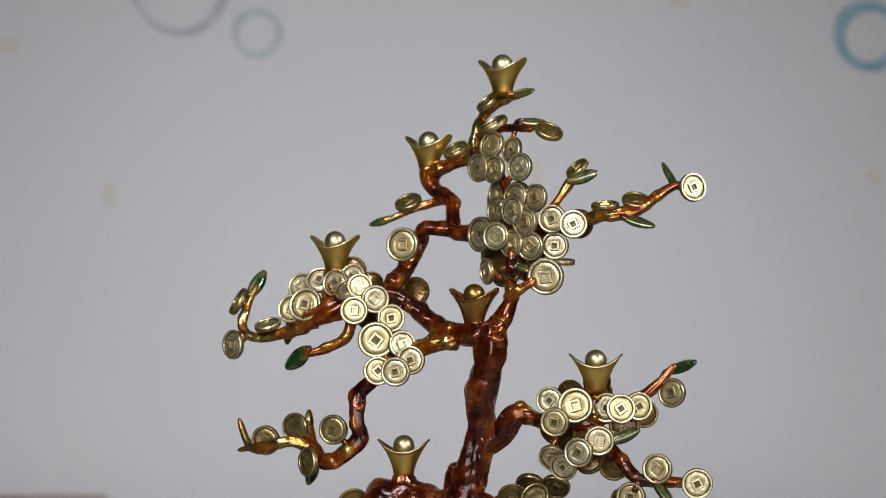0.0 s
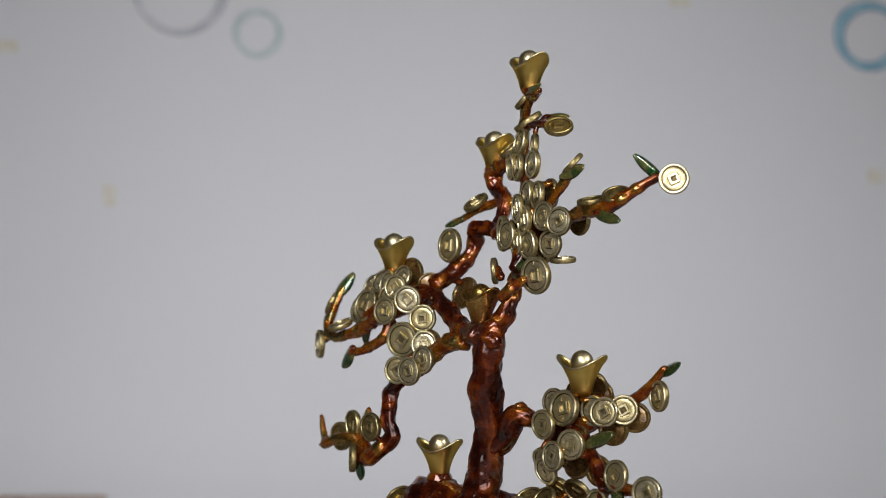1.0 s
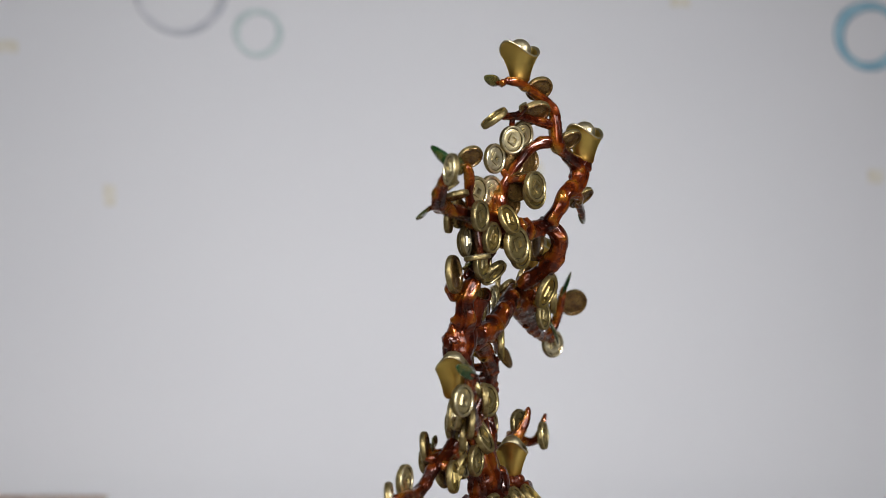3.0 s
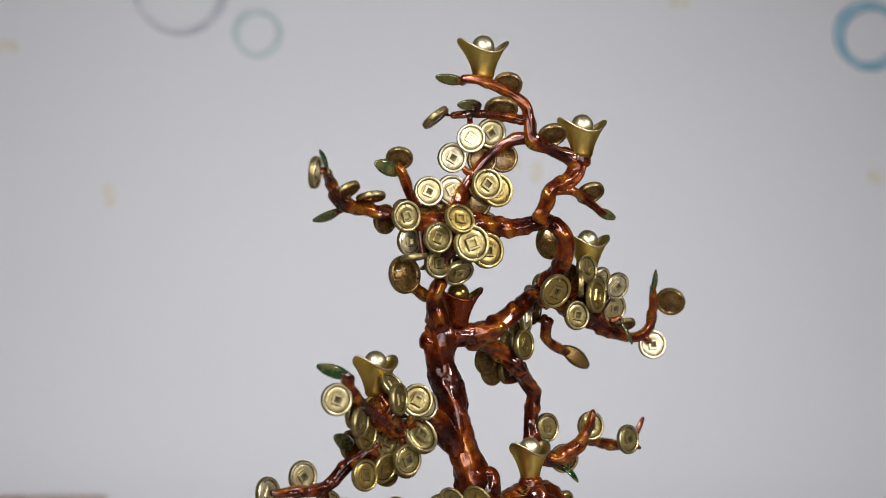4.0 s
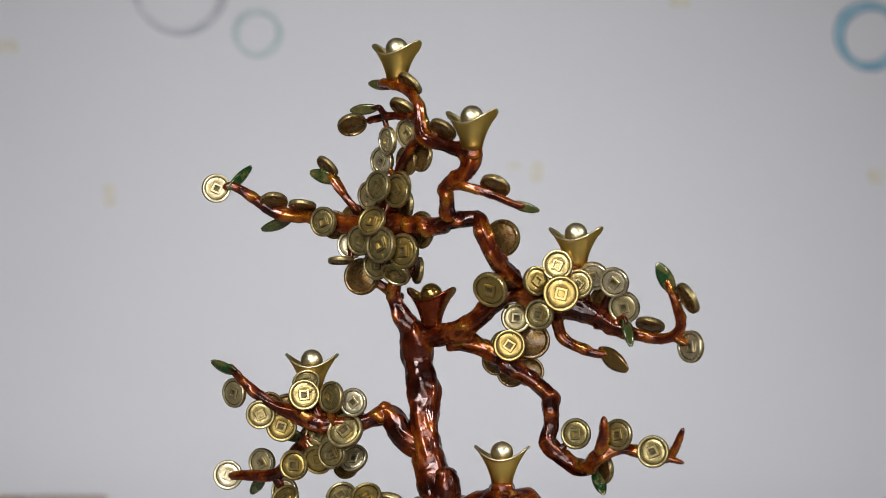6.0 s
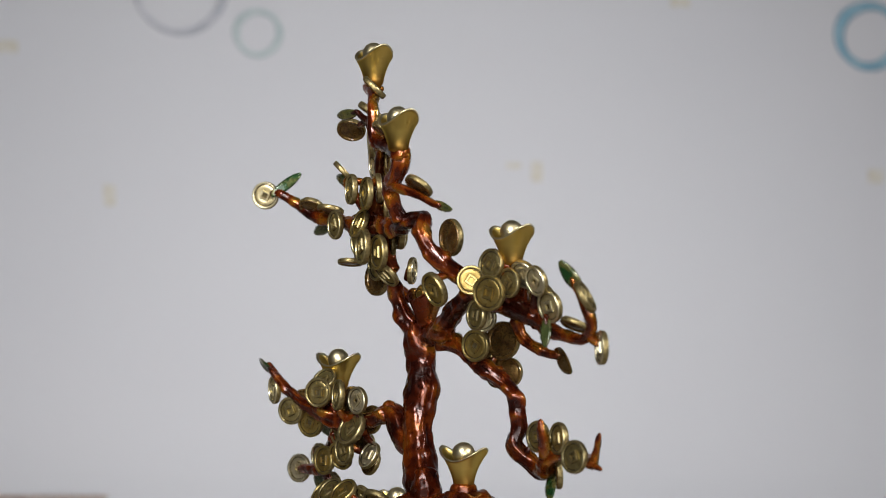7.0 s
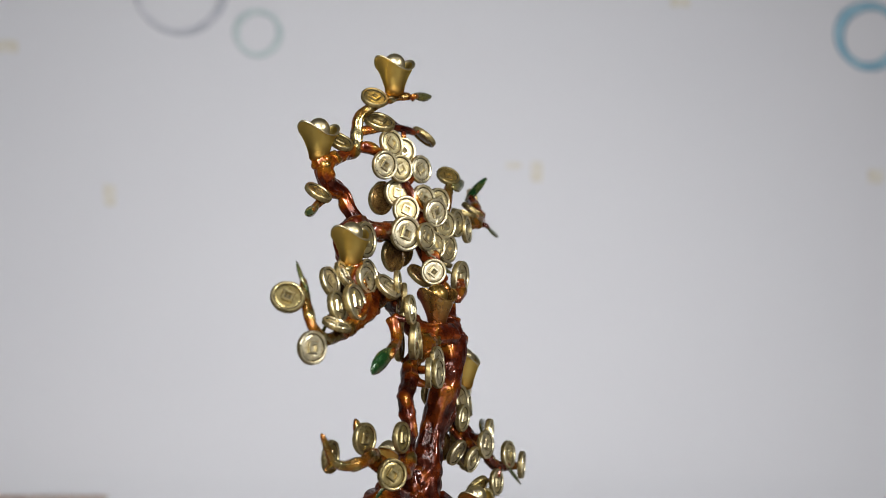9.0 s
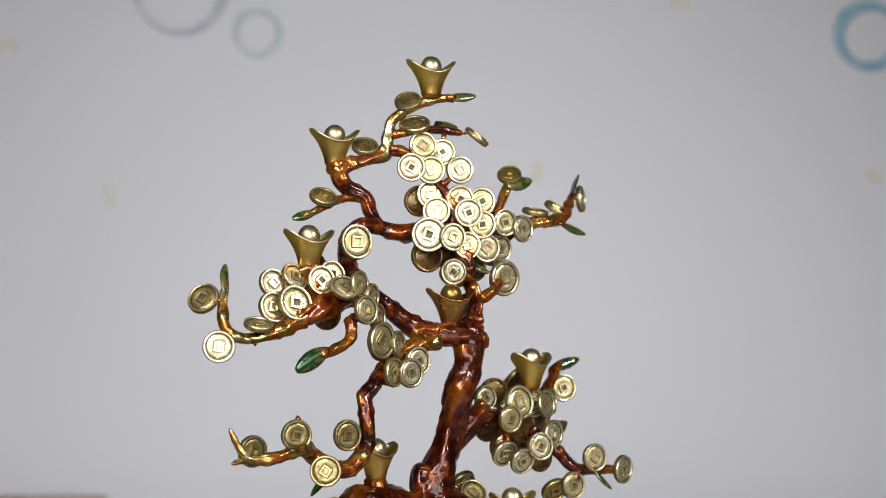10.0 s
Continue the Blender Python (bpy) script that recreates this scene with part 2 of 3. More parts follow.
def wood(name, rows, ring=32):
    """A gnarled limb swept along its rows, with twisting ridges, knots and a rounded end."""
    pts = spline(rows, 0.6)
    seed = Vector((rows[0][0] * 0.37, rows[0][2] * 0.21, len(rows) * 1.3))
    bm = bmesh.new()
    gild = bm.verts.layers.float.new("gild")
    side, rings = None, []
    cap = 4
    for i, p in enumerate(pts):
        d = Vector((pts[min(i + 1, len(pts) - 1)] - pts[max(i - 1, 0)])[:3]).normalized()
        side = (d.orthogonal() if side is None else side - d * side.dot(d)).normalized()
        up = d.cross(side)
        left = len(pts) - 1 - i
        near = min(i, left)
        shrink = 1.0 if near >= cap else math.sqrt(max(0.04, 1 - ((cap - near) / cap) ** 2))
        row = []
        for k in range(ring):
            a = math.tau * k / ring
            o = side * math.cos(a) + up * math.sin(a)
            c = Vector(p[:3])
            at = c + o * p[3]
            b = a + i * 0.012
            flow = Vector((math.cos(b), math.sin(b), 0)) * (0.9 + 0.12 * p[3]) + Vector((0, 0, i * 0.013)) + seed
            big = noise.noise(at * 0.09 + seed)
            strand = 2.4 * abs(noise.noise(flow * 1.5)) - 0.55
            ridge = strand + 0.7 * noise.noise(flow * 0.8 + seed)
            fine = 2.0 * abs(noise.noise(flow * 2.7 + seed)) - 0.5
            knot = noise.fractal(at * 0.15 - seed, 0.9, 2.1, 2)
            burl = max(0.0, noise.noise(at * (0.10 if p[3] > 5.5 else 0.16) + seed * 2)) * (1.0 if p[3] > 5.5 else 2.0)
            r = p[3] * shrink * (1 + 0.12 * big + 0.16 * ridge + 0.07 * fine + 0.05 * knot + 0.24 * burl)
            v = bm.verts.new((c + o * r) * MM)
            # gild: wear from the rows, more at the front; grooves darker, ridges lighter.
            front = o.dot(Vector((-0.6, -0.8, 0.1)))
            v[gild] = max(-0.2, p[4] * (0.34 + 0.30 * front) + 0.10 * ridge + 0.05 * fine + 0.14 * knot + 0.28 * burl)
            row.append(v)
        rings.append(row)
    for a, b in zip(rings, rings[1:]):
        for k in range(ring):
            bm.faces.new((a[k], a[(k + 1) % ring], b[(k + 1) % ring], b[k]))
    bm.faces.new(rings[0])
    bm.faces.new(rings[-1])
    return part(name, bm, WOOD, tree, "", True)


def lathe(bm, profile, n, slot=0, capped=True):
    """A body of revolution about z through (radius, height) points."""
    rows = [[bm.verts.new((r * math.cos(math.tau * k / n), r * math.sin(math.tau * k / n), z)) for k in range(n)] for r, z in profile]
    faces = []
    for a, b in zip(rows, rows[1:]):
        for k in range(n):
            faces.append(bm.faces.new((a[k], a[(k + 1) % n], b[(k + 1) % n], b[k])))
    faces += [bm.faces.new(rows[0]), bm.faces.new(rows[-1])] if capped else []
    for f in faces:
        f.material_index = slot
    return faces


def coin_mesh(kind, mats, faces):
    """A cash coin of radius 1: raised rim, square hole with a raised border, worn raised marks."""
    rnd = random.Random(kind)
    bm = bmesh.new()
    n = 36
    lathe(bm, [(0.80, -0.10), (0.83, -0.145), (0.88, -0.165), (0.94, -0.155), (0.985, -0.11), (1.0, -0.07), (1.0, 0.07), (0.985, 0.11), (0.94, 0.155), (0.88, 0.165), (0.83, 0.145), (0.80, 0.10)], n, 0, False)
    for f in bm.faces:
        if all(math.hypot(v.co.x, v.co.y) > 0.98 for v in f.verts):
            f.material_index = 4
        if faces == 1 and f.calc_center_median().z < -0.09:
            f.material_index = 3
    for s in (1, -1)[:faces]:
        # Ring inside the rim in the dark tone that paints the groove's shade.
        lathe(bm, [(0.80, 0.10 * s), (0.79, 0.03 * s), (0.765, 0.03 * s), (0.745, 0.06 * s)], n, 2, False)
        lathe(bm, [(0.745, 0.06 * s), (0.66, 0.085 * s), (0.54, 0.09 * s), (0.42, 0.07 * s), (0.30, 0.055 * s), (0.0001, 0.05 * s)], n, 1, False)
    if faces == 1:
        lathe(bm, [(0.80, -0.10), (0.75, -0.06), (0.5, -0.12), (0.2, -0.15), (0.0001, -0.16)], n, 3, False)

    def bar(x, y, w, h, turn, z0, z1, slot):
        m = Matrix.LocRotScale((x, y, (z0 + z1) / 2), Euler((0, 0, turn)), (w, h, z1 - z0))
        r = bmesh.ops.create_cube(bm, size=1, matrix=m)
        for v in r["verts"]:
            if abs(v.co.z - z1) < abs(v.co.z - z0):
                c = Vector((x, y, v.co.z))
                v.co = c + (v.co - c) * 0.8
                v.co.z = z1
            for f in v.link_faces:
                f.material_index = slot

    for side in (1, -1)[:faces]:
        low = 0.03 * side
        # Skirt round the border gets the same painted shade tone.
        border = [(0.385, 0.03, 2), (0.335, 0.098, 0), (0.31, 0.18, 0), (0.20, 0.18, 0), (0.17, 0.057, 2)]
        loops = [[bm.verts.new((x * h, y * h, z * side)) for x, y in ((1, 1), (-1, 1), (-1, -1), (1, -1))] for h, z, _ in border]
        for (_, _, slot), p, q in zip(border, loops, loops[1:]):
            for k in range(4):
                bm.faces.new((p[k], p[(k + 1) % 4], q[(k + 1) % 4], q[k])).material_index = slot
        bm.faces.new(loops[-1]).material_index = 2 if rnd.random() < 0.6 else 1
        for q in range(4):
            a = q * math.pi / 2
            for k in range(2):
                u, v = rnd.uniform(-0.13, 0.13), 0.60 + rnd.uniform(-0.1, 0.1)
                x, y = u * math.cos(a) - v * math.sin(a), u * math.sin(a) + v * math.cos(a)
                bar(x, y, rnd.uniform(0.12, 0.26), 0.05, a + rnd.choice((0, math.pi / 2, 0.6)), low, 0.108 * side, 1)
    me = mesh("coin", bm, mats)
    for p in me.polygons:
        p.use_smooth = len(p.vertices) != 4 or p.area > 0.02 or p.material_index == 0
    me.set_sharp_from_angle(angle=radians(32))
    return me


COINS = [[coin_mesh(k, mats, faces) for k in range(5)] for mats in ([BRASS, RECESS, PIT, BRONZE, EDGE], [WARM, WARM_RECESS, PIT, BRONZE, EDGE]) for faces in (1, 2)]
dice = random.Random(7)


def coin(x, y, z, turn, tilt, size, warm=0, faces=1):
    """turn 0 faces the front of the figure and 90 its right-hand end; tilt 90 faces up."""
    a, b = radians(turn), radians(tilt)
    n = Vector((math.sin(a) * math.cos(b), -math.cos(a) * math.cos(b), math.sin(b)))
    q = n.to_track_quat("Z", "Y").to_matrix().to_4x4() @ pose(0, 0, 0, dice.uniform(-5, 5), dice.uniform(-5, 5), dice.uniform(0, 360))
    ob = new("coin", dice.choice(COINS[2 * warm + faces - 1]))
    ob.parent = tree
    r = size / 2 * MM
    ob.matrix_basis = Matrix.Translation((x * MM, y * MM, z * MM)) @ q @ Matrix.Diagonal((r, r, r * 1.25, 1))
    return ob


def ingot_meshes():
    """A boat-shaped ingot round the pearl at its centre: flared cup with two raised horns."""
    bm = bmesh.new()
    n, up = 64, 14
    rows = [[] for _ in range(up + 1 + 6 + 3)]
    for k in range(n):
        a = math.tau * k / n
        ca, sa = math.cos(a), math.sin(a)
        top = -6.9 + 6.6 * abs(ca) ** 2.0
        for j in range(up + 1):
            v = j / up
            px, py = 5.3 + 8.3 * v ** (1.9 - 0.2 * abs(ca)), 4.7 + 3.6 * v ** 1.5
            rows[j].append(Vector((px * ca, py * sa, -19.4 + (top + 19.4) * v)))
        edge = rows[up][-1]
        rows[0][-1] = Vector((3.6 * ca, 3.2 * sa, -20.3))
        out = Vector((ca / px, sa / py, 0)).normalized()
        for j, (d, h) in enumerate(((0.40, 0.1), (0.55, 0.55), (0.25, 0.95), (-0.35, 1.0), (-0.85, 0.6), (-1.0, -0.2))):
            rows[up + 1 + j].append(edge + out * d + Vector((0, 0, h)))
        for j, q in enumerate((0.72, 0.45, 0.03)):
            rows[up + 7 + j].append(Vector((edge.x * q, edge.y * q, -8.0 + (edge.z + 7.0) * max(0, q - 0.45))))
    rows = [[bm.verts.new(c * MM) for c in row] for row in rows]
    for j, (a, b) in enumerate(zip(rows, rows[1:])):
        for k in range(n):
            f = bm.faces.new((a[k], a[(k + 1) % n], b[(k + 1) % n], b[k]))
            f.material_index = 1 if up <= j < up + 6 else 0
    bm.faces.new(rows[0])
    bm.faces.new(rows[-1])
    cup = mesh("ingot", bm, [GOLD, PEARL], True)
    dark = cup.copy()
    dark.materials[0] = dark.materials[1] = COPPER
    bm = bmesh.new()
    bmesh.ops.create_uvsphere(bm, u_segments=32, v_segments=18, radius=5.7 * MM, matrix=Matrix.Translation((0, 0, -2.9 * MM)))
    ball = mesh("pearl", bm, PEARL, True)
    old = ball.copy()
    old.materials[0] = OLD_PEARL
    return cup, dark, ball, old


CUP, DARK_CUP, BALL, OLD_BALL = ingot_meshes()


def ingot(x, y, z, turn, cup=CUP):
    ob = new("ingot", cup)
    ob.parent = tree
    ob.matrix_basis = pose(x * MM, y * MM, z * MM, 0, 0, turn)
    ball = new("pearl", BALL if cup is CUP else OLD_BALL)
    ball.parent = ob
    tagged(ob, "brushed gold boat-shaped ingot" if cup is CUP else "red-lacquered gold boat-shaped ingot"), tagged(ball, "pale gold pearl" if cup is CUP else "dark bronze pearl")
    return ob


def leaf(base, tip, width, bronzed=False):
    """A thick pointed leaf with a folded midrib, from base to tip."""
    a, b = Vector(base), Vector(tip)
    a = a - (b - a) * 0.25
    d = b - a
    across = d.cross(Vector((-0.25, 1.0, -0.45)))
    across.normalize()
    out = across.cross(d).normalized()
    bm = bmesh.new()
    n, rows = 12, []
    for i in range(n + 1):
        t = i / n
        w = width * 0.56 * max(0.03, math.sin(math.pi * min(1, t * 0.90 + 0.06)) ** 0.62)
        c = a + d * t + out * math.sin(t * math.pi) * width * 0.10
        row = []
        for u, h in ((-1, 0), (-0.55, 0.10), (0, -0.04), (0.55, 0.16), (1, 0), (0.55, -0.20), (0, -0.28), (-0.55, -0.20)):
            row.append(bm.verts.new((c + across * u * w + out * h * w * 1.5) * MM))
        rows.append(row)
    for p, q in zip(rows, rows[1:]):
        for k in range(8):
            bm.faces.new((p[k], p[(k + 1) % 8], q[(k + 1) % 8], q[k])).material_index = int(bronzed and k < 4)
    bm.faces.new(rows[0])
    bm.faces.new(rows[-1])
    return part("leaf", bm, [LEAF, BRONZE], tree, "green lacquered metal leaf", True)


def foot():
    """The cast mound at the figure's foot."""
    bm = bmesh.new()
    bmesh.ops.create_icosphere(bm, subdivisions=5, radius=1)
    for v in bm.verts:
        c = v.co.copy()
        s = 1 + 0.16 * noise.noise(c * 2.2) + 0.07 * noise.noise(c * 6)
        v.co = Vector((c.x * 0.085 * s, c.y * 0.06 * s + 0.015, max(0.0, 0.012 + c.z * 0.036 * s)))
    return part("base", bm, WOOD, tree, "red-brown lacquered cast base", True)


foot()
# the wood: rows of x, y, z, radius in mm and how far the lacquer is worn to gold
wood("trunk", [
    (4.9, 17.8, 60.0, 10.6, 0),
    (8.2, 16.6, 74.8, 8.6, 0),
    (14.2, 12.1, 101.0, 6.7, 0),
    (14.7, 7.2, 119.3, 7.9, 0),
    (18.0, 3.3, 135.9, 7.3, 0.045),
    (20.0, 3.9, 150.3, 7.6, 0),
    (18.8, 1.0, 156.6, 4.4, 0)])
wood("limb", [
    (16.3, 2.1, 150.0, 6.5, 0),
    (4.4, 10.9, 149.9, 5.6, 0),
    (-8.8, 20.9, 154.6, 5.3, 0),
    (-21.8, 27.2, 164.8, 4.7, 0),
    (-32.7, 30.5, 171.0, 4.4, 0.09),
    (-51.6, 36.4, 169.0, 7.0, 0.09),
    (-72.0, 39.6, 160.2, 5.9, 0.27),
    (-87.5, 44.2, 152.1, 3.5, 0.63),
    (-107.0, 49.6, 148.2, 2.6, 0.72),
    (-115.3, 54.8, 153.7, 2.6, 0.81),
    (-113.3, 58.4, 164.4, 2.3, 0.81),
    (-109.3, 60.1, 173.8, 1.8, 0.54),
    (-107.9, 61.3, 177.3, 1.2, 0.54)])
wood("branch", [
    (3.0, 11.1, 147.7, 4.7, 0.27),
    (-13.6, 13.1, 143.9, 4.4, 0.63),
    (-29.2, 18.9, 134.7, 4.4, 0.45),
    (-44.2, 17.9, 124.7, 4.1, 0.09),
    (-50.3, 18.8, 117.8, 4.1, 0.09),
    (-50.9, 16.8, 104.7, 3.8, 0.18),
    (-49.5, 18.4, 94.9, 4.1, 0.09),
    (-59.1, 17.6, 85.5, 3.8, 0.36),
    (-68.0, 21.0, 82.3, 3.8, 0.27),
    (-75.6, 30.4, 89.4, 4.1, 0.45),
    (-87.0, 30.5, 93.1, 2.9, 0.72),
    (-102.1, 34.2, 89.5, 2.6, 0.72),
    (-110.2, 44.8, 90.1, 2.1, 0.81),
    (-116.7, 50.5, 104.3, 1.2, 0.81)])
wood("twig", [
    (-107.4, 45.7, 89.7, 2.1, 0.72),
    (-117.1, 48.8, 87.0, 0.9, 0.81)])
wood("twig", [
    (-76.2, 30.9, 90.0, 3.2, 0.63),
    (-77.5, 37.7, 100.4, 2.6, 0.72),
    (-77.7, 40.0, 109.6, 1.5, 0.81)])
wood("twig", [
    (-112.2, 52.1, 149.4, 2.6, 0.54),
    (-119.3, 53.7, 144.8, 1.8, 0.72)])
wood("twig", [
    (-53.6, 25.0, 159.3, 3.5, 0.45),
    (-57.6, 22.5, 148.1, 2.6, 0.54),
    (-69.5, 23.8, 141.7, 2.3, 0.54),
    (-79.5, 23.5, 139.6, 1.8, 0.45)])
wood("limb", [
    (-34.5, 34.9, 175.3, 4.4, 0),
    (-24.5, 51.1, 187.6, 4.4, 0.09),
    (-18.7, 55.8, 199.6, 4.1, 0.09),
    (-15.4, 49.2, 207.7, 3.8, 0.09),
    (-1.9, 47.1, 206.1, 4.1, 0),
    (6.8, 39.6, 203.9, 4.4, 0),
    (29.0, 26.1, 205.7, 5.9, 0.09),
    (46.2, 14.5, 206.2, 5.3, 0.18),
    (61.9, 8.4, 208.6, 3.5, 0.27),
    (76.9, -2.8, 211.1, 3.2, 0.45),
    (93.1, -5.0, 213.6, 3.5, 0.36),
    (104.4, -2.6, 220.8, 2.6, 0.36),
    (115.2, 1.2, 227.4, 2.1, 0.36),
    (121.1, 2.2, 226.9, 1.8, 0.54)])
wood("limb", [
    (-1.4, 48.8, 207.0, 3.8, 0),
    (-0.4, 54.5, 215.3, 3.5, 0.18),
    (-1.2, 58.5, 223.8, 3.8, 0),
    (-10.1, 64.8, 229.3, 4.1, 0),
    (-13.0, 65.6, 238.1, 4.4, 0.45),
    (-1.2, 59.3, 243.1, 3.2, 0.45),
    (10.2, 53.6, 248.1, 3.5, 0.72),
    (12.8, 52.9, 258.5, 2.9, 0.81),
    (14.6, 50.7, 266.3, 2.6, 0.81),
    (21.6, 41.9, 273.2, 2.6, 0.81),
    (30.6, 33.9, 277.1, 2.3, 0.9),
    (36.3, 26.3, 278.0, 1.8, 0.72)])
wood("twig", [
    (12.6, 51.2, 257.5, 2.6, 0.27),
    (20.6, 40.9, 259.7, 2.1, 0.09),
    (31.3, 31.9, 260.7, 2.1, 0.09),
    (42.9, 25.0, 258.9, 1.8, 0.36)])
wood("twig", [
    (-0.9, 58.6, 223.3, 2.3, 0.18),
    (-10.2, 65.2, 222.9, 2.1, 0.36),
    (-21.2, 66.0, 219.3, 2.1, 0.54),
    (-33.7, 68.0, 213.8, 1.8, 0.72),
    (-39.6, 68.5, 212.3, 1.5, 0.72)])
wood("twig", [
    (26.3, 2.0, 168.0, 2.9, 0.18),
    (34.1, -0.6, 172.9, 2.6, 0.36),
    (42.9, 0.4, 179.1, 2.3, 0.54)])
wood("twig", [
    (25.2, 6.4, 178.3, 2.3, 0.36),
    (18.8, 11.8, 185.0, 2.1, 0.54)])
wood("twig", [
    (48.1, 9.7, 212.5, 2.6, 0.54),
    (55.1, 8.6, 220.7, 2.3, 0.63),
    (59.8, 9.1, 227.3, 2.6, 0.63),
    (64.3, 7.6, 233.8, 1.8, 0.72)])
wood("limb", [
    (13.7, 13.0, 91.0, 5.6, 0),
    (23.7, 12.3, 96.7, 5.9, 0),
    (33.4, 8.0, 107.9, 5.9, 0.09),
    (46.3, 10.1, 105.3, 3.8, 0.18),
    (67.5, 8.0, 104.0, 5.3, 0.18),
    (82.5, 9.6, 109.4, 4.1, 0.36),
    (94.5, 9.8, 114.8, 2.9, 0.45),
    (106.4, 9.8, 123.8, 2.6, 0.45),
    (116.4, 9.6, 134.5, 1.8, 0.54)])
wood("branch", [
    (73.3, 3.4, 98.1, 3.8, 0.18),
    (86.3, -7.7, 85.9, 3.2, 0.09),
    (94.5, -14.4, 76.5, 3.2, 0.09),
    (115.9, -22.1, 74.8, 2.3, 0.36),
    (122.1, -27.1, 74.8, 1.8, 0.54)])
wood("twig", [
    (95.6, -15.1, 76.2, 2.6, 0.18),
    (91.6, -15.4, 68.6, 2.1, 0.45)])
wood("limb", [
    (19.7, 3.3, 150.5, 6.5, 0),
    (25.4, 6.5, 158.2, 5.0, 0),
    (29.9, 7.1, 168.1, 3.8, 0.09),
    (29.7, 12.3, 178.4, 3.2, 0.09)])
wood("knot", [
    (31.0, 8.8, 104.0, 4.1, 0.09),
    (35.0, 8.4, 112.0, 3.5, 0.09),
    (36.0, 8.5, 115.5, 2.3, 0.18)])
wood("knot", [
    (20.0, 1.2, 146.8, 5.2, 0),
    (24.4, -0.7, 147.3, 4.8, 0.09),
    (27.6, -2.0, 148.4, 3.6, 0.09)])

# short stems that carry the coins
wood("stem", [(17.5, 40.4, 245.3, 2.1, 0.1), (17.1, 39.2, 245.8, 1.8, 0.2), (16.7, 38.0, 246.8, 1.3, 0.3)], 12)
wood("stem", [(33.4, 30.6, 260.4, 1.6, 0.1), (32.5, 30.2, 257.0, 1.4, 0.2), (31.6, 29.8, 254.6, 1.3, 0.3)], 12)
wood("stem", [(26.8, 28.9, 229.7, 2.1, 0.1), (28.9, 26.7, 231.5, 1.8, 0.2), (31.0, 24.4, 234.5, 1.3, 0.3)], 12)
wood("stem", [(50.0, 9.4, 214.7, 2.1, 0.1), (48.2, 9.2, 215.5, 1.7, 0.2), (46.4, 9.0, 217.0, 1.3, 0.3)], 12)
wood("stem", [(31.3, 24.2, 217.3, 2.4, 0.1), (28.9, 23.3, 216.8, 2.0, 0.2), (26.5, 22.4, 217.1, 1.3, 0.3)], 12)
wood("stem", [(33.1, 22.7, 211.1, 2.4, 0.1), (30.1, 19.5, 210.3, 2.0, 0.2), (27.1, 16.2, 210.9, 1.3, 0.3)], 12)
wood("stem", [(29.0, 26.1, 205.7, 2.4, 0.1), (25.9, 21.5, 206.0, 2.0, 0.2), (22.7, 16.9, 208.3, 1.3, 0.3)], 12)
wood("stem", [(34.0, 18.0, 195.0, 2.4, 0.1), (34.3, 14.4, 194.6, 2.0, 0.2), (34.6, 10.8, 195.4, 1.3, 0.3)], 12)
wood("stem", [(51.9, 12.3, 207.1, 2.4, 0.1), (51.8, 9.9, 204.2, 2.0, 0.2), (51.7, 7.5, 202.4, 1.3, 0.3)], 12)
wood("stem", [(51.9, 12.3, 207.1, 2.4, 0.1), (51.9, 13.6, 196.2, 2.0, 0.2), (51.8, 14.9, 188.4, 1.3, 0.3)], 12)
wood("stem", [(42.9, 25.0, 258.9, 1.4, 0.1), (44.0, 23.9, 259.6, 1.2, 0.2), (45.1, 22.9, 260.8, 1.3, 0.3)], 12)
wood("stem", [(-74.8, 40.4, 158.7, 2.4, 0.1), (-77.5, 44.9, 163.3, 2.0, 0.2), (-80.2, 49.4, 170.4, 1.3, 0.3)], 12)
wood("stem", [(-66.4, 38.7, 162.6, 2.4, 0.1), (-68.5, 40.7, 167.3, 2.0, 0.2), (-70.7, 42.6, 173.9, 1.3, 0.3)], 12)
wood("stem", [(-57.1, 37.2, 166.6, 2.4, 0.1), (-59.1, 35.9, 168.6, 2.0, 0.2), (-61.0, 34.6, 171.7, 1.3, 0.3)], 12)
wood("stem", [(-51.6, 36.4, 169.0, 2.4, 0.1), (-52.5, 35.4, 171.5, 2.0, 0.2), (-53.3, 34.5, 175.0, 1.3, 0.3)], 12)
wood("stem", [(-48.1, 35.3, 169.4, 2.4, 0.1), (-47.8, 28.6, 168.7, 2.0, 0.2), (-47.5, 22.0, 170.2, 1.3, 0.3)], 12)
wood("stem", [(-39.6, 32.6, 170.3, 2.4, 0.1), (-37.6, 28.0, 169.7, 2.0, 0.2), (-35.6, 23.3, 170.8, 1.3, 0.3)], 12)
wood("stem", [(-83.3, 42.9, 154.3, 2.4, 0.1), (-84.0, 44.3, 155.6, 2.0, 0.2), (-84.7, 45.6, 157.7, 1.3, 0.3)], 12)
wood("stem", [(-53.6, 25.0, 159.3, 2.4, 0.1), (-55.1, 21.1, 157.8, 2.0, 0.2), (-56.6, 17.1, 157.6, 1.3, 0.3)], 12)
wood("stem", [(-26.7, 28.7, 167.6, 2.4, 0.1), (-28.0, 26.8, 165.1, 2.0, 0.2), (-29.3, 25.0, 163.5, 1.3, 0.3)], 12)
wood("stem", [(-31.9, 18.7, 132.9, 2.4, 0.1), (-34.2, 17.0, 135.6, 2.0, 0.2), (-36.4, 15.3, 139.8, 1.3, 0.3)], 12)
wood("stem", [(-38.7, 18.2, 128.3, 2.4, 0.1), (-38.1, 13.4, 125.7, 2.0, 0.2), (-37.4, 8.6, 124.7, 1.3, 0.3)], 12)
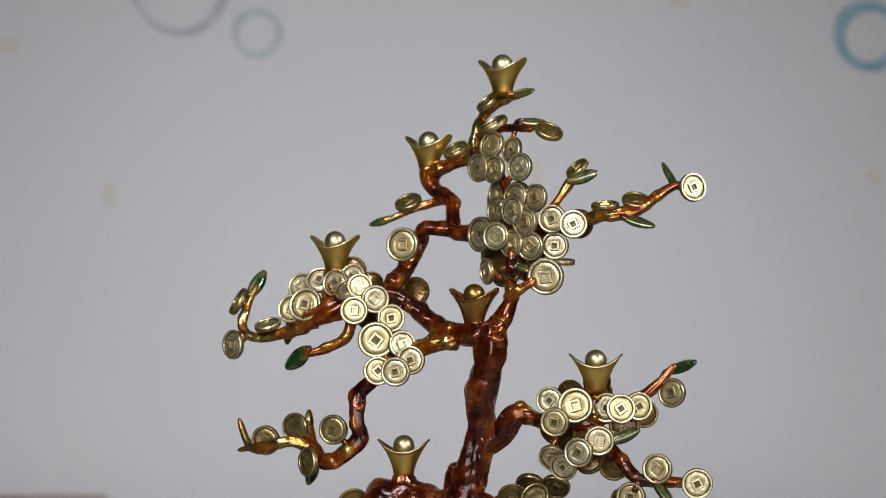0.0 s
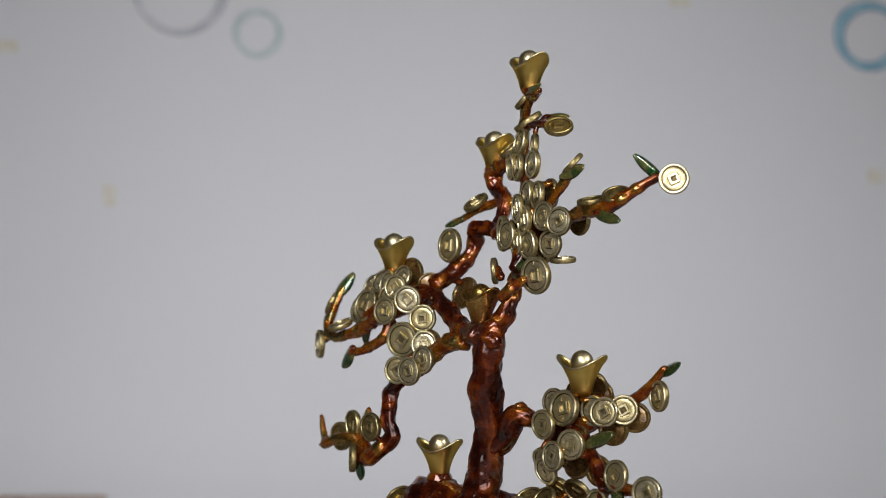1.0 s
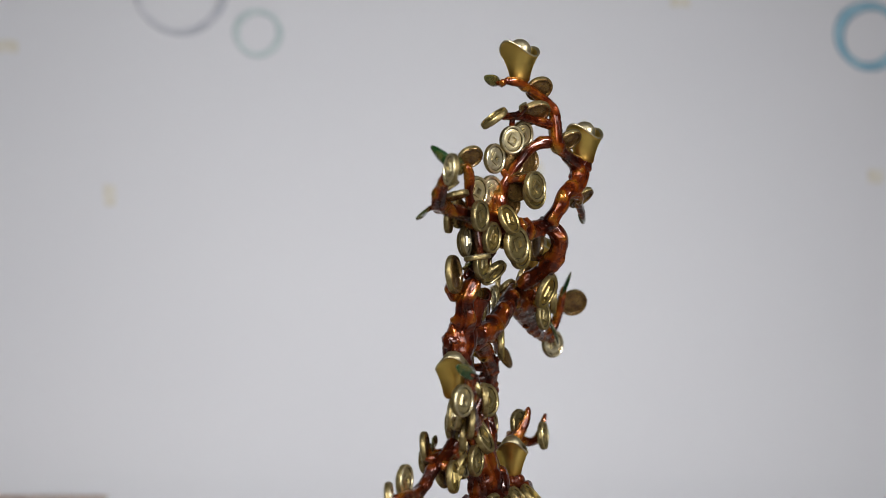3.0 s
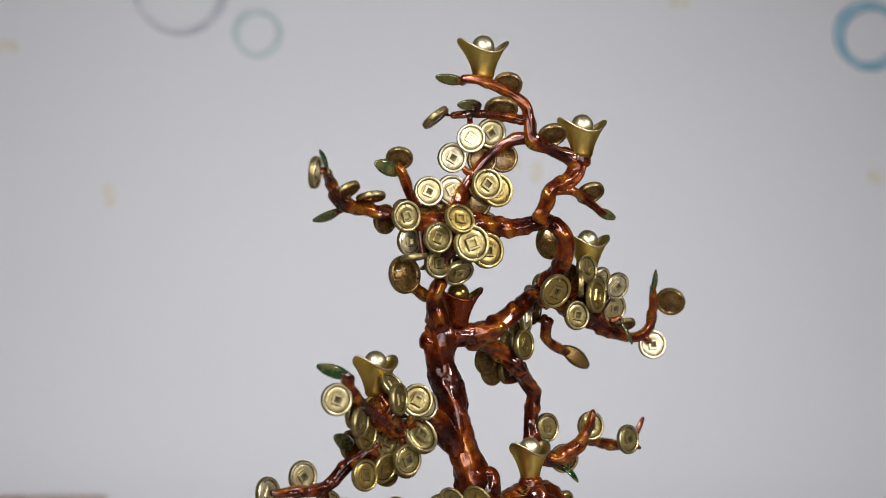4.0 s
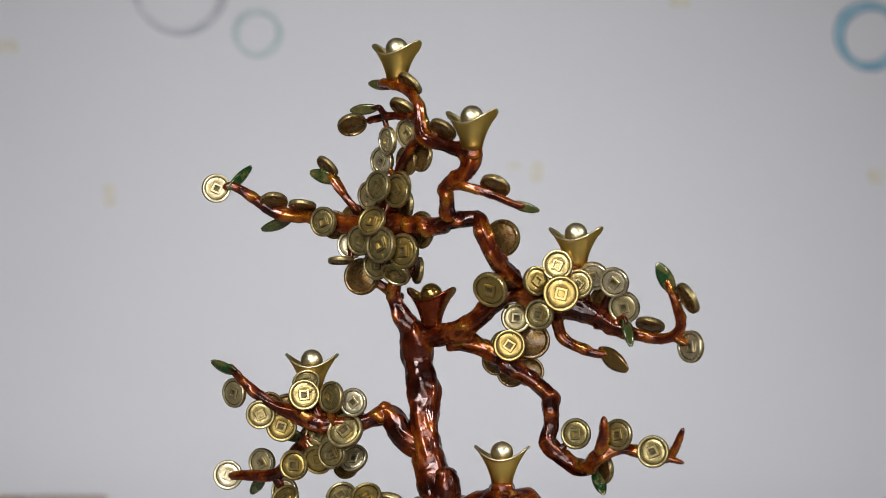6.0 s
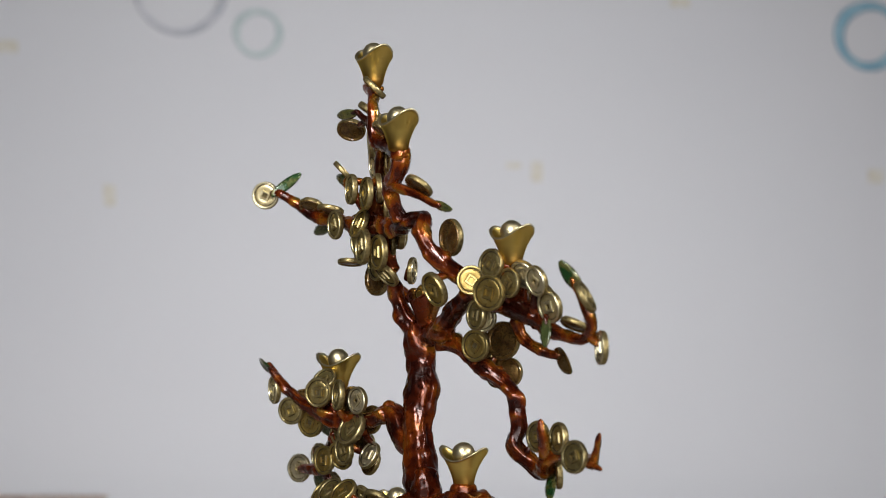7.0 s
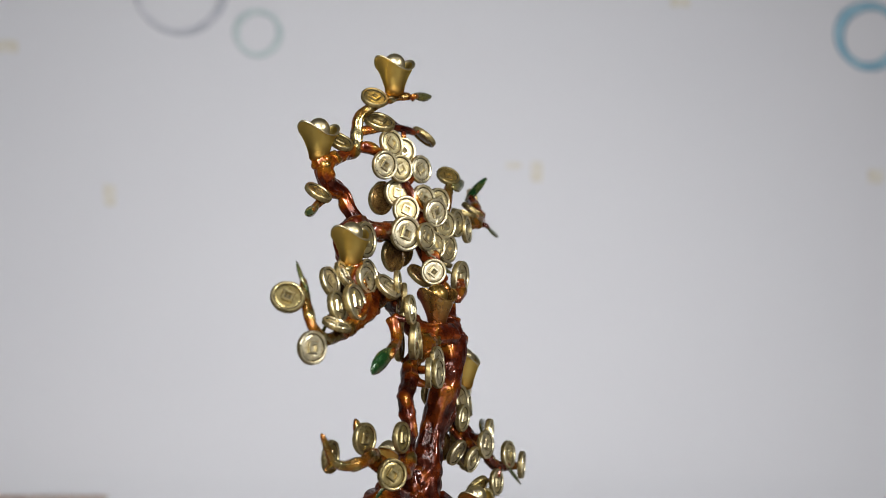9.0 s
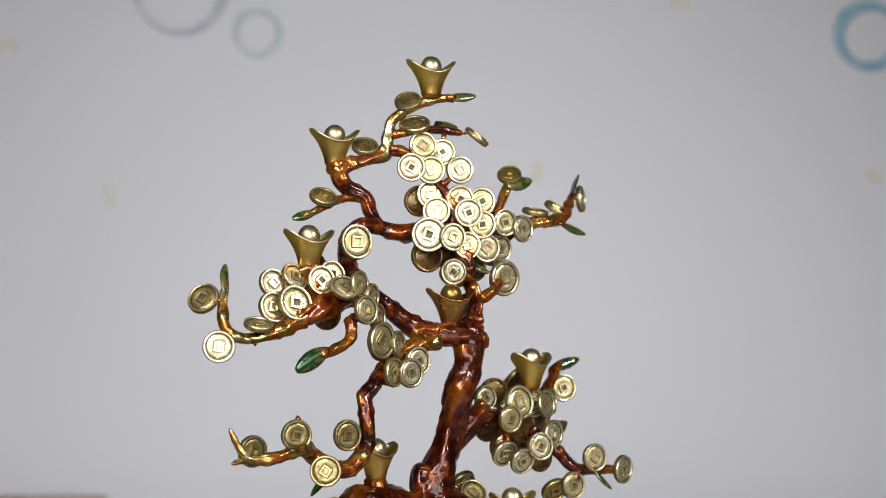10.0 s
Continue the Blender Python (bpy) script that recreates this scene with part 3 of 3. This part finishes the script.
wood("stem", [(-31.9, 18.7, 132.9, 2.4, 0.1), (-34.1, 12.6, 132.1, 2.0, 0.2), (-36.2, 6.5, 133.3, 1.3, 0.3)], 12)
wood("stem", [(-20.7, 15.8, 139.7, 2.4, 0.1), (-22.3, 11.2, 140.5, 2.0, 0.2), (-23.9, 6.6, 142.8, 1.3, 0.3)], 12)
wood("stem", [(-112.6, 58.7, 166.1, 1.8, 0.1), (-114.5, 59.1, 166.7, 1.5, 0.2), (-116.4, 59.5, 168.1, 1.3, 0.3)], 12)
wood("stem", [(-107.4, 45.7, 89.7, 1.6, 0.1), (-107.5, 47.8, 89.1, 1.4, 0.2), (-107.6, 49.8, 89.2, 1.3, 0.3)], 12)
wood("stem", [(-53.9, 18.0, 90.7, 2.4, 0.1), (-56.4, 17.9, 92.3, 2.0, 0.2), (-58.9, 17.7, 95.0, 1.3, 0.3)], 12)
wood("stem", [(50.2, 9.7, 105.1, 2.4, 0.1), (50.8, 12.4, 106.5, 2.0, 0.2), (51.5, 15.1, 109.0, 1.3, 0.3)], 12)
wood("stem", [(107.3, 9.8, 124.8, 2.1, 0.1), (108.3, 9.7, 123.9, 1.7, 0.2), (109.3, 9.6, 123.5, 1.3, 0.3)], 12)
wood("stem", [(79.2, -1.6, 92.6, 2.4, 0.1), (79.1, -7.4, 90.6, 2.0, 0.2), (79.0, -13.1, 90.6, 1.3, 0.3)], 12)
wood("stem", [(76.8, 0.4, 94.8, 2.4, 0.1), (73.0, -6.4, 92.7, 2.0, 0.2), (69.2, -13.2, 93.1, 1.3, 0.3)], 12)
wood("stem", [(56.0, 9.1, 104.7, 2.4, 0.1), (53.5, 4.9, 96.9, 2.0, 0.2), (51.1, 0.7, 91.7, 1.3, 0.3)], 12)
wood("stem", [(74.4, 2.4, 97.0, 2.4, 0.1), (67.7, -2.6, 89.4, 2.0, 0.2), (60.9, -7.6, 85.1, 1.3, 0.3)], 12)
wood("stem", [(26.8, 28.9, 229.7, 2.1, 0.1), (28.3, 33.5, 227.4, 1.8, 0.2), (29.9, 38.0, 226.7, 1.3, 0.3)], 12)
wood("stem", [(27.4, 28.2, 228.5, 2.2, 0.1), (32.7, 33.7, 228.1, 1.8, 0.2), (38.1, 39.3, 230.1, 1.3, 0.3)], 12)
wood("stem", [(20.9, 31.0, 205.0, 2.4, 0.1), (21.9, 32.7, 202.0, 2.0, 0.2), (22.9, 34.4, 200.0, 1.3, 0.3)], 12)
wood("stem", [(31.5, 12.9, 186.7, 2.4, 0.1), (32.8, 15.2, 183.4, 2.0, 0.2), (34.2, 17.6, 181.3, 1.3, 0.3)], 12)
wood("stem", [(-29.1, 43.7, 182.0, 2.4, 0.1), (-26.7, 48.5, 179.1, 2.0, 0.2), (-24.3, 53.2, 178.1, 1.3, 0.3)], 12)
wood("stem", [(-51.6, 36.4, 169.0, 2.4, 0.1), (-51.8, 42.7, 172.4, 2.0, 0.2), (-52.1, 49.1, 178.3, 1.3, 0.3)], 12)
wood("stem", [(-57.1, 37.2, 166.6, 2.4, 0.1), (-56.7, 45.2, 163.2, 2.0, 0.2), (-56.3, 53.2, 162.5, 1.3, 0.3)], 12)
wood("stem", [(-49.9, 35.8, 169.2, 2.4, 0.1), (-49.5, 41.9, 170.2, 2.0, 0.2), (-49.1, 47.9, 173.2, 1.3, 0.3)], 12)
wood("stem", [(-51.6, 36.4, 169.0, 2.4, 0.1), (-48.6, 41.9, 166.8, 2.0, 0.2), (-45.7, 47.4, 166.6, 1.3, 0.3)], 12)
wood("stem", [(-60.8, 37.8, 165.0, 2.4, 0.1), (-61.5, 43.1, 166.4, 2.0, 0.2), (-62.2, 48.5, 169.7, 1.3, 0.3)], 12)
wood("stem", [(-27.8, 18.4, 135.5, 2.4, 0.1), (-27.8, 21.4, 136.2, 2.0, 0.2), (-27.8, 24.3, 137.9, 1.3, 0.3)], 12)
wood("stem", [(59.8, 8.7, 104.5, 2.4, 0.1), (61.6, 12.5, 107.0, 2.0, 0.2), (63.3, 16.3, 111.2, 1.3, 0.3)], 12)
wood("stem", [(79.7, 9.3, 108.4, 2.4, 0.1), (78.8, 12.9, 109.7, 2.0, 0.2), (77.9, 16.4, 112.4, 1.3, 0.3)], 12)
wood("stem", [(63.7, 8.4, 104.3, 2.4, 0.1), (63.4, 10.0, 99.2, 2.0, 0.2), (63.1, 11.6, 95.5, 1.3, 0.3)], 12)
wood("stem", [(76.8, 0.4, 94.8, 2.4, 0.1), (75.8, 2.4, 91.9, 2.0, 0.2), (74.8, 4.5, 90.1, 1.3, 0.3)], 12)
wood("stem", [(84.0, -5.7, 88.1, 2.4, 0.1), (84.6, -2.3, 87.7, 2.0, 0.2), (85.3, 1.1, 88.5, 1.3, 0.3)], 12)
wood("stem", [(84.6, 9.7, 110.4, 2.4, 0.1), (85.2, 8.0, 109.1, 2.0, 0.2), (85.7, 6.3, 108.5, 1.3, 0.3)], 12)
wood("stem", [(94.5, 9.8, 114.8, 2.3, 0.1), (95.0, 9.5, 114.2, 2.0, 0.2), (95.5, 9.2, 113.7, 1.3, 0.3)], 12)
wood("stem", [(79.7, 9.3, 108.4, 2.4, 0.1), (78.6, 12.6, 113.5, 2.0, 0.2), (77.6, 15.9, 121.0, 1.3, 0.3)], 12)
wood("stem", [(18.9, 4.9, 51.3, 2.4, 0.1), (28.5, 11.1, 53.6, 2.0, 0.2), (38.0, 17.4, 59.8, 1.3, 0.3)], 12)
wood("stem", [(11.8, 29.6, 56.4, 2.4, 0.1), (18.1, 26.7, 59.1, 2.0, 0.2), (24.4, 23.8, 64.5, 1.3, 0.3)], 12)
wood("stem", [(14.0, 34.0, 52.0, 2.4, 0.1), (24.3, 38.1, 58.0, 2.0, 0.2), (34.7, 42.2, 68.3, 1.3, 0.3)], 12)
wood("stem", [(14.0, 34.0, 52.0, 2.4, 0.1), (30.9, 35.0, 56.8, 2.0, 0.2), (47.9, 36.0, 67.6, 1.3, 0.3)], 12)
wood("stem", [(91.6, -15.4, 68.6, 1.6, 0.1), (91.4, -12.4, 67.9, 1.4, 0.2), (91.2, -9.4, 68.1, 1.3, 0.3)], 12)
wood("stem", [(-22.4, 52.8, 192.0, 2.4, 0.1), (-25.0, 47.8, 190.1, 2.0, 0.2), (-27.5, 42.8, 190.1, 1.3, 0.3)], 12)

# the ingots: place of the pearl in mm, turn of the long axis
ingot(26.4, 34.3, 297.5, -30)
ingot(-13.8, 68.7, 259.2, -28)
ingot(-64.1, 44.2, 202.9, -20)
ingot(10.8, 9.6, 173.7, -28, DARK_CUP)
ingot(73.9, 1.4, 139.4, -5)
ingot(-26.5, 30.3, 93.6, -5)
ingot(41.9, -8.0, 65.9, -20)

# the coins: place in mm, turn and tilt of the face in degrees, diameter in mm
coin(20.6, 35.3, 251.5, -45, 10, 15.6, 0, 2)
coin(31.4, 30.2, 248.3, -55, 0, 14.7, 0, 2)
coin(13.5, 37.9, 239.5, -50, 0, 15.6)
coin(21.6, 30.6, 238.1, -50, 0, 15.3)
coin(35.2, 21.4, 238.6, -35, 0, 15.3, 0, 2)
coin(24.4, 32.7, 225.2, -50, 5, 15.6)
coin(32.9, 19.5, 222.5, -45, 5, 15.6, 0, 2)
coin(43.0, 12.4, 221.6, -45, 0, 15.3, 0, 2)
coin(22.7, 27.7, 216.1, -55, 0, 15.3)
coin(31.1, 12.8, 215.0, -41, 0, 15.6)
coin(37.4, 8.4, 208.8, -40, 0, 15.6)
coin(51.4, 3.4, 210.2, -22, 0, 15.3)
coin(62.3, -1.0, 207.2, -10, 0, 15.0)
coin(14.6, 26.9, 203.1, -50, 0, 19.1)
coin(22.5, 17.0, 201.7, -35, 0, 15.3)
coin(30.7, 13.3, 197.5, -40, 0, 15.0)
coin(40.3, 7.5, 196.1, -30, 0, 15.6)
coin(53.0, 7.1, 196.3, -15, 0, 14.7, 0, 2)
coin(47.9, 1.2, 180.0, -12, 0, 19.4)
coin(17.6, 12.4, 183.0, -70, 0, 14.1)
coin(57.3, 13.0, 188.1, 0, 82, 13.5)
coin(18.8, 44.2, 275.7, -60, 40, 14.7, 1)
coin(21.6, 41.8, 263.1, -55, 50, 17.0, 1)
coin(50.6, 21.3, 257.5, 30, 52, 15.3, 1)
coin(1.2, 59.8, 250.9, -45, 50, 14.7, 1)
coin(-25.0, 67.1, 222.6, -35, 50, 15.3, 1)
coin(64.9, 9.4, 237.0, -60, 45, 13.5, 1)
coin(79.0, 2.0, 217.1, 0, 78, 14.7, 1)
coin(94.6, -1.7, 219.4, 0, 58, 14.7, 1)
coin(124.6, 1.5, 226.5, 20, 5, 15.3, 0, 2)
coin(-82.9, 51.9, 175.8, -20, 15, 15.3, 0, 2)
coin(-72.6, 46.2, 179.1, -15, 30, 15.3, 0, 2)
coin(-63.4, 36.8, 177.4, -25, 10, 15.3)
coin(-54.3, 36.9, 180.7, -15, 20, 14.7)
coin(-56.2, 27.2, 173.6, -25, 35, 15.3)
coin(-49.7, 22.9, 175.5, 0, 10, 13.5)
coin(-41.6, 21.7, 168.6, 15, 0, 15.3)
coin(-87.8, 47.5, 163.6, -18, 8, 16.1, 0, 2)
coin(-79.7, 40.1, 165.7, -15, 10, 18.8)
coin(-52.4, 16.4, 162.4, -10, 0, 15.0)
coin(-33.4, 23.9, 158.5, 15, 0, 15.3, 0, 2)
coin(-40.8, 15.7, 147.0, -5, 0, 19.4)
coin(-27.1, 15.4, 144.7, 10, 0, 14.7)
coin(-39.6, 8.6, 130.9, 0, 0, 15.3)
coin(-30.3, 4.9, 130.5, -15, 0, 15.6)
coin(-22.4, 6.2, 136.4, -15, 0, 15.3)
coin(-100.6, 45.9, 154.9, -20, 68, 14.7)
coin(-120.1, 54.4, 144.2, -48, 0, 16.1, 0, 2)
coin(-118.4, 66.3, 167.8, -75, 30, 16.4, 1)
coin(-101.7, 48.5, 92.5, -12, 0, 16.1, 1, 2)
coin(-84.7, 34.7, 100.1, -35, 0, 15.9, 1, 2)
coin(-63.5, 19.4, 99.7, -20, 0, 15.9, 1, 2)
coin(-76.9, 22.3, 82.5, -50, 0, 15.9, 1)
coin(50.5, 15.5, 115.2, -20, 0, 14.7, 0, 2)
coin(63.4, 2.2, 112.9, -15, 5, 18.8)
coin(52.4, 0.3, 104.5, -20, 0, 15.3)
coin(79.6, 3.5, 111.9, -10, 0, 16.1)
coin(86.7, 0.4, 111.4, 0, 0, 15.6)
coin(96.0, 3.2, 112.6, 20, 0, 15.3)
coin(113.8, 6.5, 119.6, -35, 0, 15.6, 0, 2)
coin(74.6, -12.3, 95.6, -10, 0, 15.6)
coin(64.0, -11.3, 89.4, -20, 0, 15.6)
coin(51.6, 3.5, 85.8, -25, -25, 15.3, 0, 2)
coin(56.5, -4.6, 81.7, -20, -20, 14.7)
coin(103.5, -20.8, 81.8, -18, 0, 15.6, 0, 2)
coin(122.9, -27.1, 74.7, 0, 0, 15.9, 0, 2)
coin(90.5, -15.1, 67.1, -15, 0, 15.3, 0, 2)
coin(25.6, 41.6, 222.0, 140, 0, 17.0, 1)
coin(35.1, 41.8, 224.5, 140, 0, 15.9, 1)
coin(66.3, 14.3, 208.1, 155, 0, 15.6, 1)
coin(39.6, 28.6, 207.5, 150, 20, 16.1, 1)
coin(46.4, 20.0, 198.2, 150, 0, 15.9, 1)
coin(34.6, 32.4, 195.3, 145, 0, 18.8, 1)
coin(23.0, 34.4, 192.1, 150, 0, 18.2, 1)
coin(38.5, 15.3, 185.9, 150, 0, 15.9, 1)
coin(28.2, 20.8, 181.2, 150, -45, 15.9, 1)
coin(-21.6, 48.5, 172.4, 150, -25, 18.2, 1)
coin(-55.0, 48.6, 184.3, 168, 10, 15.6, 1)
coin(-56.8, 53.2, 170.2, 178, 0, 17.9, 1)
coin(-44.5, 50.4, 176.6, 208, 0, 14.7, 1)
coin(-45.8, 47.5, 159.9, 152, 0, 15.6, 1)
coin(-65.4, 48.9, 175.1, 172, 0, 14.7, 1)
coin(-30.1, 24.7, 144.5, 172, 0, 16.4, 1)
coin(61.6, 17.7, 117.9, 140, 0, 16.4, 1)
coin(75.8, 16.2, 119.0, 185, 0, 16.1, 1)
coin(54.8, 15.1, 100.4, 165, 25, 19.4, 1)
coin(61.9, 12.1, 88.7, 158, 0, 16.1, 1)
coin(70.2, 4.3, 85.0, 165, -15, 15.9, 1)
coin(83.1, 1.5, 82.0, 170, 0, 15.9, 1)
coin(89.0, 6.3, 102.4, 180, 0, 16.1, 1)
coin(99.5, 9.9, 108.6, 190, 0, 15.3, 1)
coin(69.5, 5.1, 97.8, 160, 0, 15.6, 1)
coin(75.2, 12.2, 125.4, 180, 40, 14.7, 1)
coin(43.0, 18.3, 64.4, -20, 30, 15.9, 1, 2)
coin(31.2, 24.1, 64.7, 0, 50, 15.9, 1, 2)
coin(41.1, 40.2, 69.2, 170, 45, 15.9, 1, 2)
coin(54.3, 34.0, 68.7, 170, 40, 15.9, 1, 2)
coin(-53.8, 32.8, 61.0, -10, 40, 15.9, 1, 2)
coin(88.7, -4.3, 64.3, 150, 40, 15.9, 1, 2)
coin(-27.5, 42.8, 198.2, -27, 0, 18.8)

# the leaves: base, tip, width in mm
leaf((31.8, 22.8, 277.6), (42.9, 16.4, 279.0), 5.3)
leaf((38.2, 36.3, 264.4), (50.2, 33.9, 263.4), 5.3)
leaf((62.2, 5.4, 231.0), (75.2, 1.8, 234.5), 7.0)
leaf((115.8, 2.1, 228.4), (107.5, -8.4, 238.6), 5.3)
leaf((89.9, -10.7, 209.7), (103.3, -15.2, 205.3), 5.9)
leaf((-35.3, 67.1, 213.5), (-46.7, 70.3, 210.3), 4.7)
leaf((30.4, 12.7, 188.8), (39.9, 5.4, 183.0), 7.0)
leaf((-110.2, 59.2, 173.1), (-103.8, 64.7, 184.8), 7.0)
leaf((-78.8, 23.7, 140.5), (-89.6, 30.9, 132.0), 8.6, True)
leaf((-88.6, 52.3, 155.8), (-91.0, 56.9, 144.3), 5.3)
leaf((-73.8, 23.6, 79.2), (-77.6, 30.9, 69.9), 5.9)
leaf((82.1, -8.0, 96.1), (95.8, -7.6, 101.3), 7.0)
leaf((114.1, 11.0, 131.4), (126.6, 4.2, 135.8), 5.9)
leaf((103.7, -21.7, 74.0), (110.2, -27.5, 64.5), 5.9)

# the stem inside the crown's coins, and the roots
wood("limb", [(10, 51, 249.5, 3.2, 0.1), (17, 41, 246, 2.6, 0.05), (23, 34, 238, 2.4, 0.05), (29, 26, 225, 2.8, 0), (34, 22, 208, 5.2, 0), (34, 18, 195, 5.6, 0), (30, 10, 182, 3.2, 0.05)])
wood("root", [(6, 17, 66, 8, 0), (-6, 22, 59, 9, 0.1), (-27, 30, 60, 13, 0), (-40, 34, 52, 13, 0.1), (-52, 36, 30, 14, 0)])
wood("root", [(8, 14, 62, 9, 0), (20, 4, 50, 12, 0.2), (38, -8, 35, 12, 0)])
wood("root", [(6, 18, 62, 9, 0), (14, 34, 52, 12, 0.2), (20, 48, 32, 12, 0)])
wood("knot", [(-27, 30, 60, 9, 0.2), (-26.6, 30.2, 70, 7, 0.3), (-26.5, 30.3, 77, 5.2, 0.5)])
wood("knot", [(8, 16, 56, 8, 0), (4.5, 19.5, 68, 8.4, 0), (3, 21.5, 77, 6.5, 0), (3.5, 21.5, 83, 3.5, 0)])

# the lacquered seats of the ingots
wood("knot", [(69, 9, 104, 4, 0.1), (72.5, 8.5, 113, 3.6, 0.2), (73.9, 4.0, 121, 3.8, 0.4)])
wood("knot", [(-60, 38, 165, 5.5, 0.1), (-62.5, 42, 177, 5, 0.2), (-64.1, 44.2, 186.5, 4.8, 0.4)])
wood("knot", [(-13, 65.8, 236, 4.6, 0.2), (-13.5, 67.5, 239.5, 5, 0.3), (-13.8, 68.7, 243, 4.6, 0.4)])

# short stalks of the leaves
wood("twig", [(36.3, 26.3, 278.0, 1.8, 0.1), (32.7, 25.4, 276.8, 1.5, 0.1), (29.0, 24.4, 277.2, 1.3, 0.1), (33.2, 22.0, 277.8, 1.0, 0.1)])
wood("twig", [(31.3, 31.9, 260.7, 1.8, 0.1), (33.2, 34.4, 261.9, 1.5, 0.1), (35.2, 36.9, 264.6, 1.3, 0.1), (39.7, 36.0, 264.3, 1.0, 0.1)])
wood("twig", [(93.1, -5.0, 213.6, 1.8, 0.1), (89.8, -7.3, 211.4, 1.5, 0.1), (86.6, -9.6, 210.8, 1.3, 0.1), (91.6, -11.3, 209.1, 1.0, 0.1)])
wood("twig", [(34.0, 18.0, 195.0, 1.8, 0.1), (31.0, 16.3, 191.8, 1.5, 0.1), (28.0, 14.5, 190.2, 1.3, 0.1), (31.6, 11.8, 188.1, 1.0, 0.1)])
wood("twig", [(-79.5, 23.5, 139.6, 1.8, 0.1), (-77.8, 22.7, 140.3, 1.5, 0.1), (-76.1, 21.9, 142.6, 1.3, 0.1), (-80.1, 24.6, 139.4, 1.0, 0.1)])
wood("twig", [(-84.7, 45.6, 157.7, 1.8, 0.1), (-86.3, 48.4, 157.4, 1.5, 0.1), (-88.0, 51.1, 158.7, 1.3, 0.1), (-88.9, 52.9, 154.4, 1.0, 0.1)])
wood("twig", [(107.3, 9.8, 124.8, 1.8, 0.1), (109.1, 11.2, 126.8, 1.5, 0.1), (111.0, 12.7, 130.3, 1.3, 0.1), (115.7, 10.1, 132.0, 1.0, 0.1)])
wood("twig", [(95.6, -15.1, 76.2, 1.8, 0.1), (98.8, -17.7, 75.5, 1.5, 0.1), (102.1, -20.2, 76.4, 1.3, 0.1), (104.5, -22.4, 72.8, 1.0, 0.1)])

TURNS = [(0.0, 0.0), (0.5, -14.0), (1.0, -30.4), (1.5, -44.7), (2.0, -61.0), (2.5, -74.8), (3.0, -91.2), (3.5, -105.6), (4.0, -122.2), (4.5, -136.6),
         (5.0, -153.4), (5.5, -167.8), (6.0, -184.0), (6.5, -198.4), (7.0, -214.1), (7.5, -228.2), (8.0, -244.8), (8.5, -259.3), (9.0, -275.6), (9.5, -289.7), (10.0, -306.1)]


def motions():
    """The figure turns clockwise, seen from above, on its turntable."""
    walk(tree, [(t, pose(0, 0, FOOT, 0, 0, a)) for t, a in TURNS])


motions()
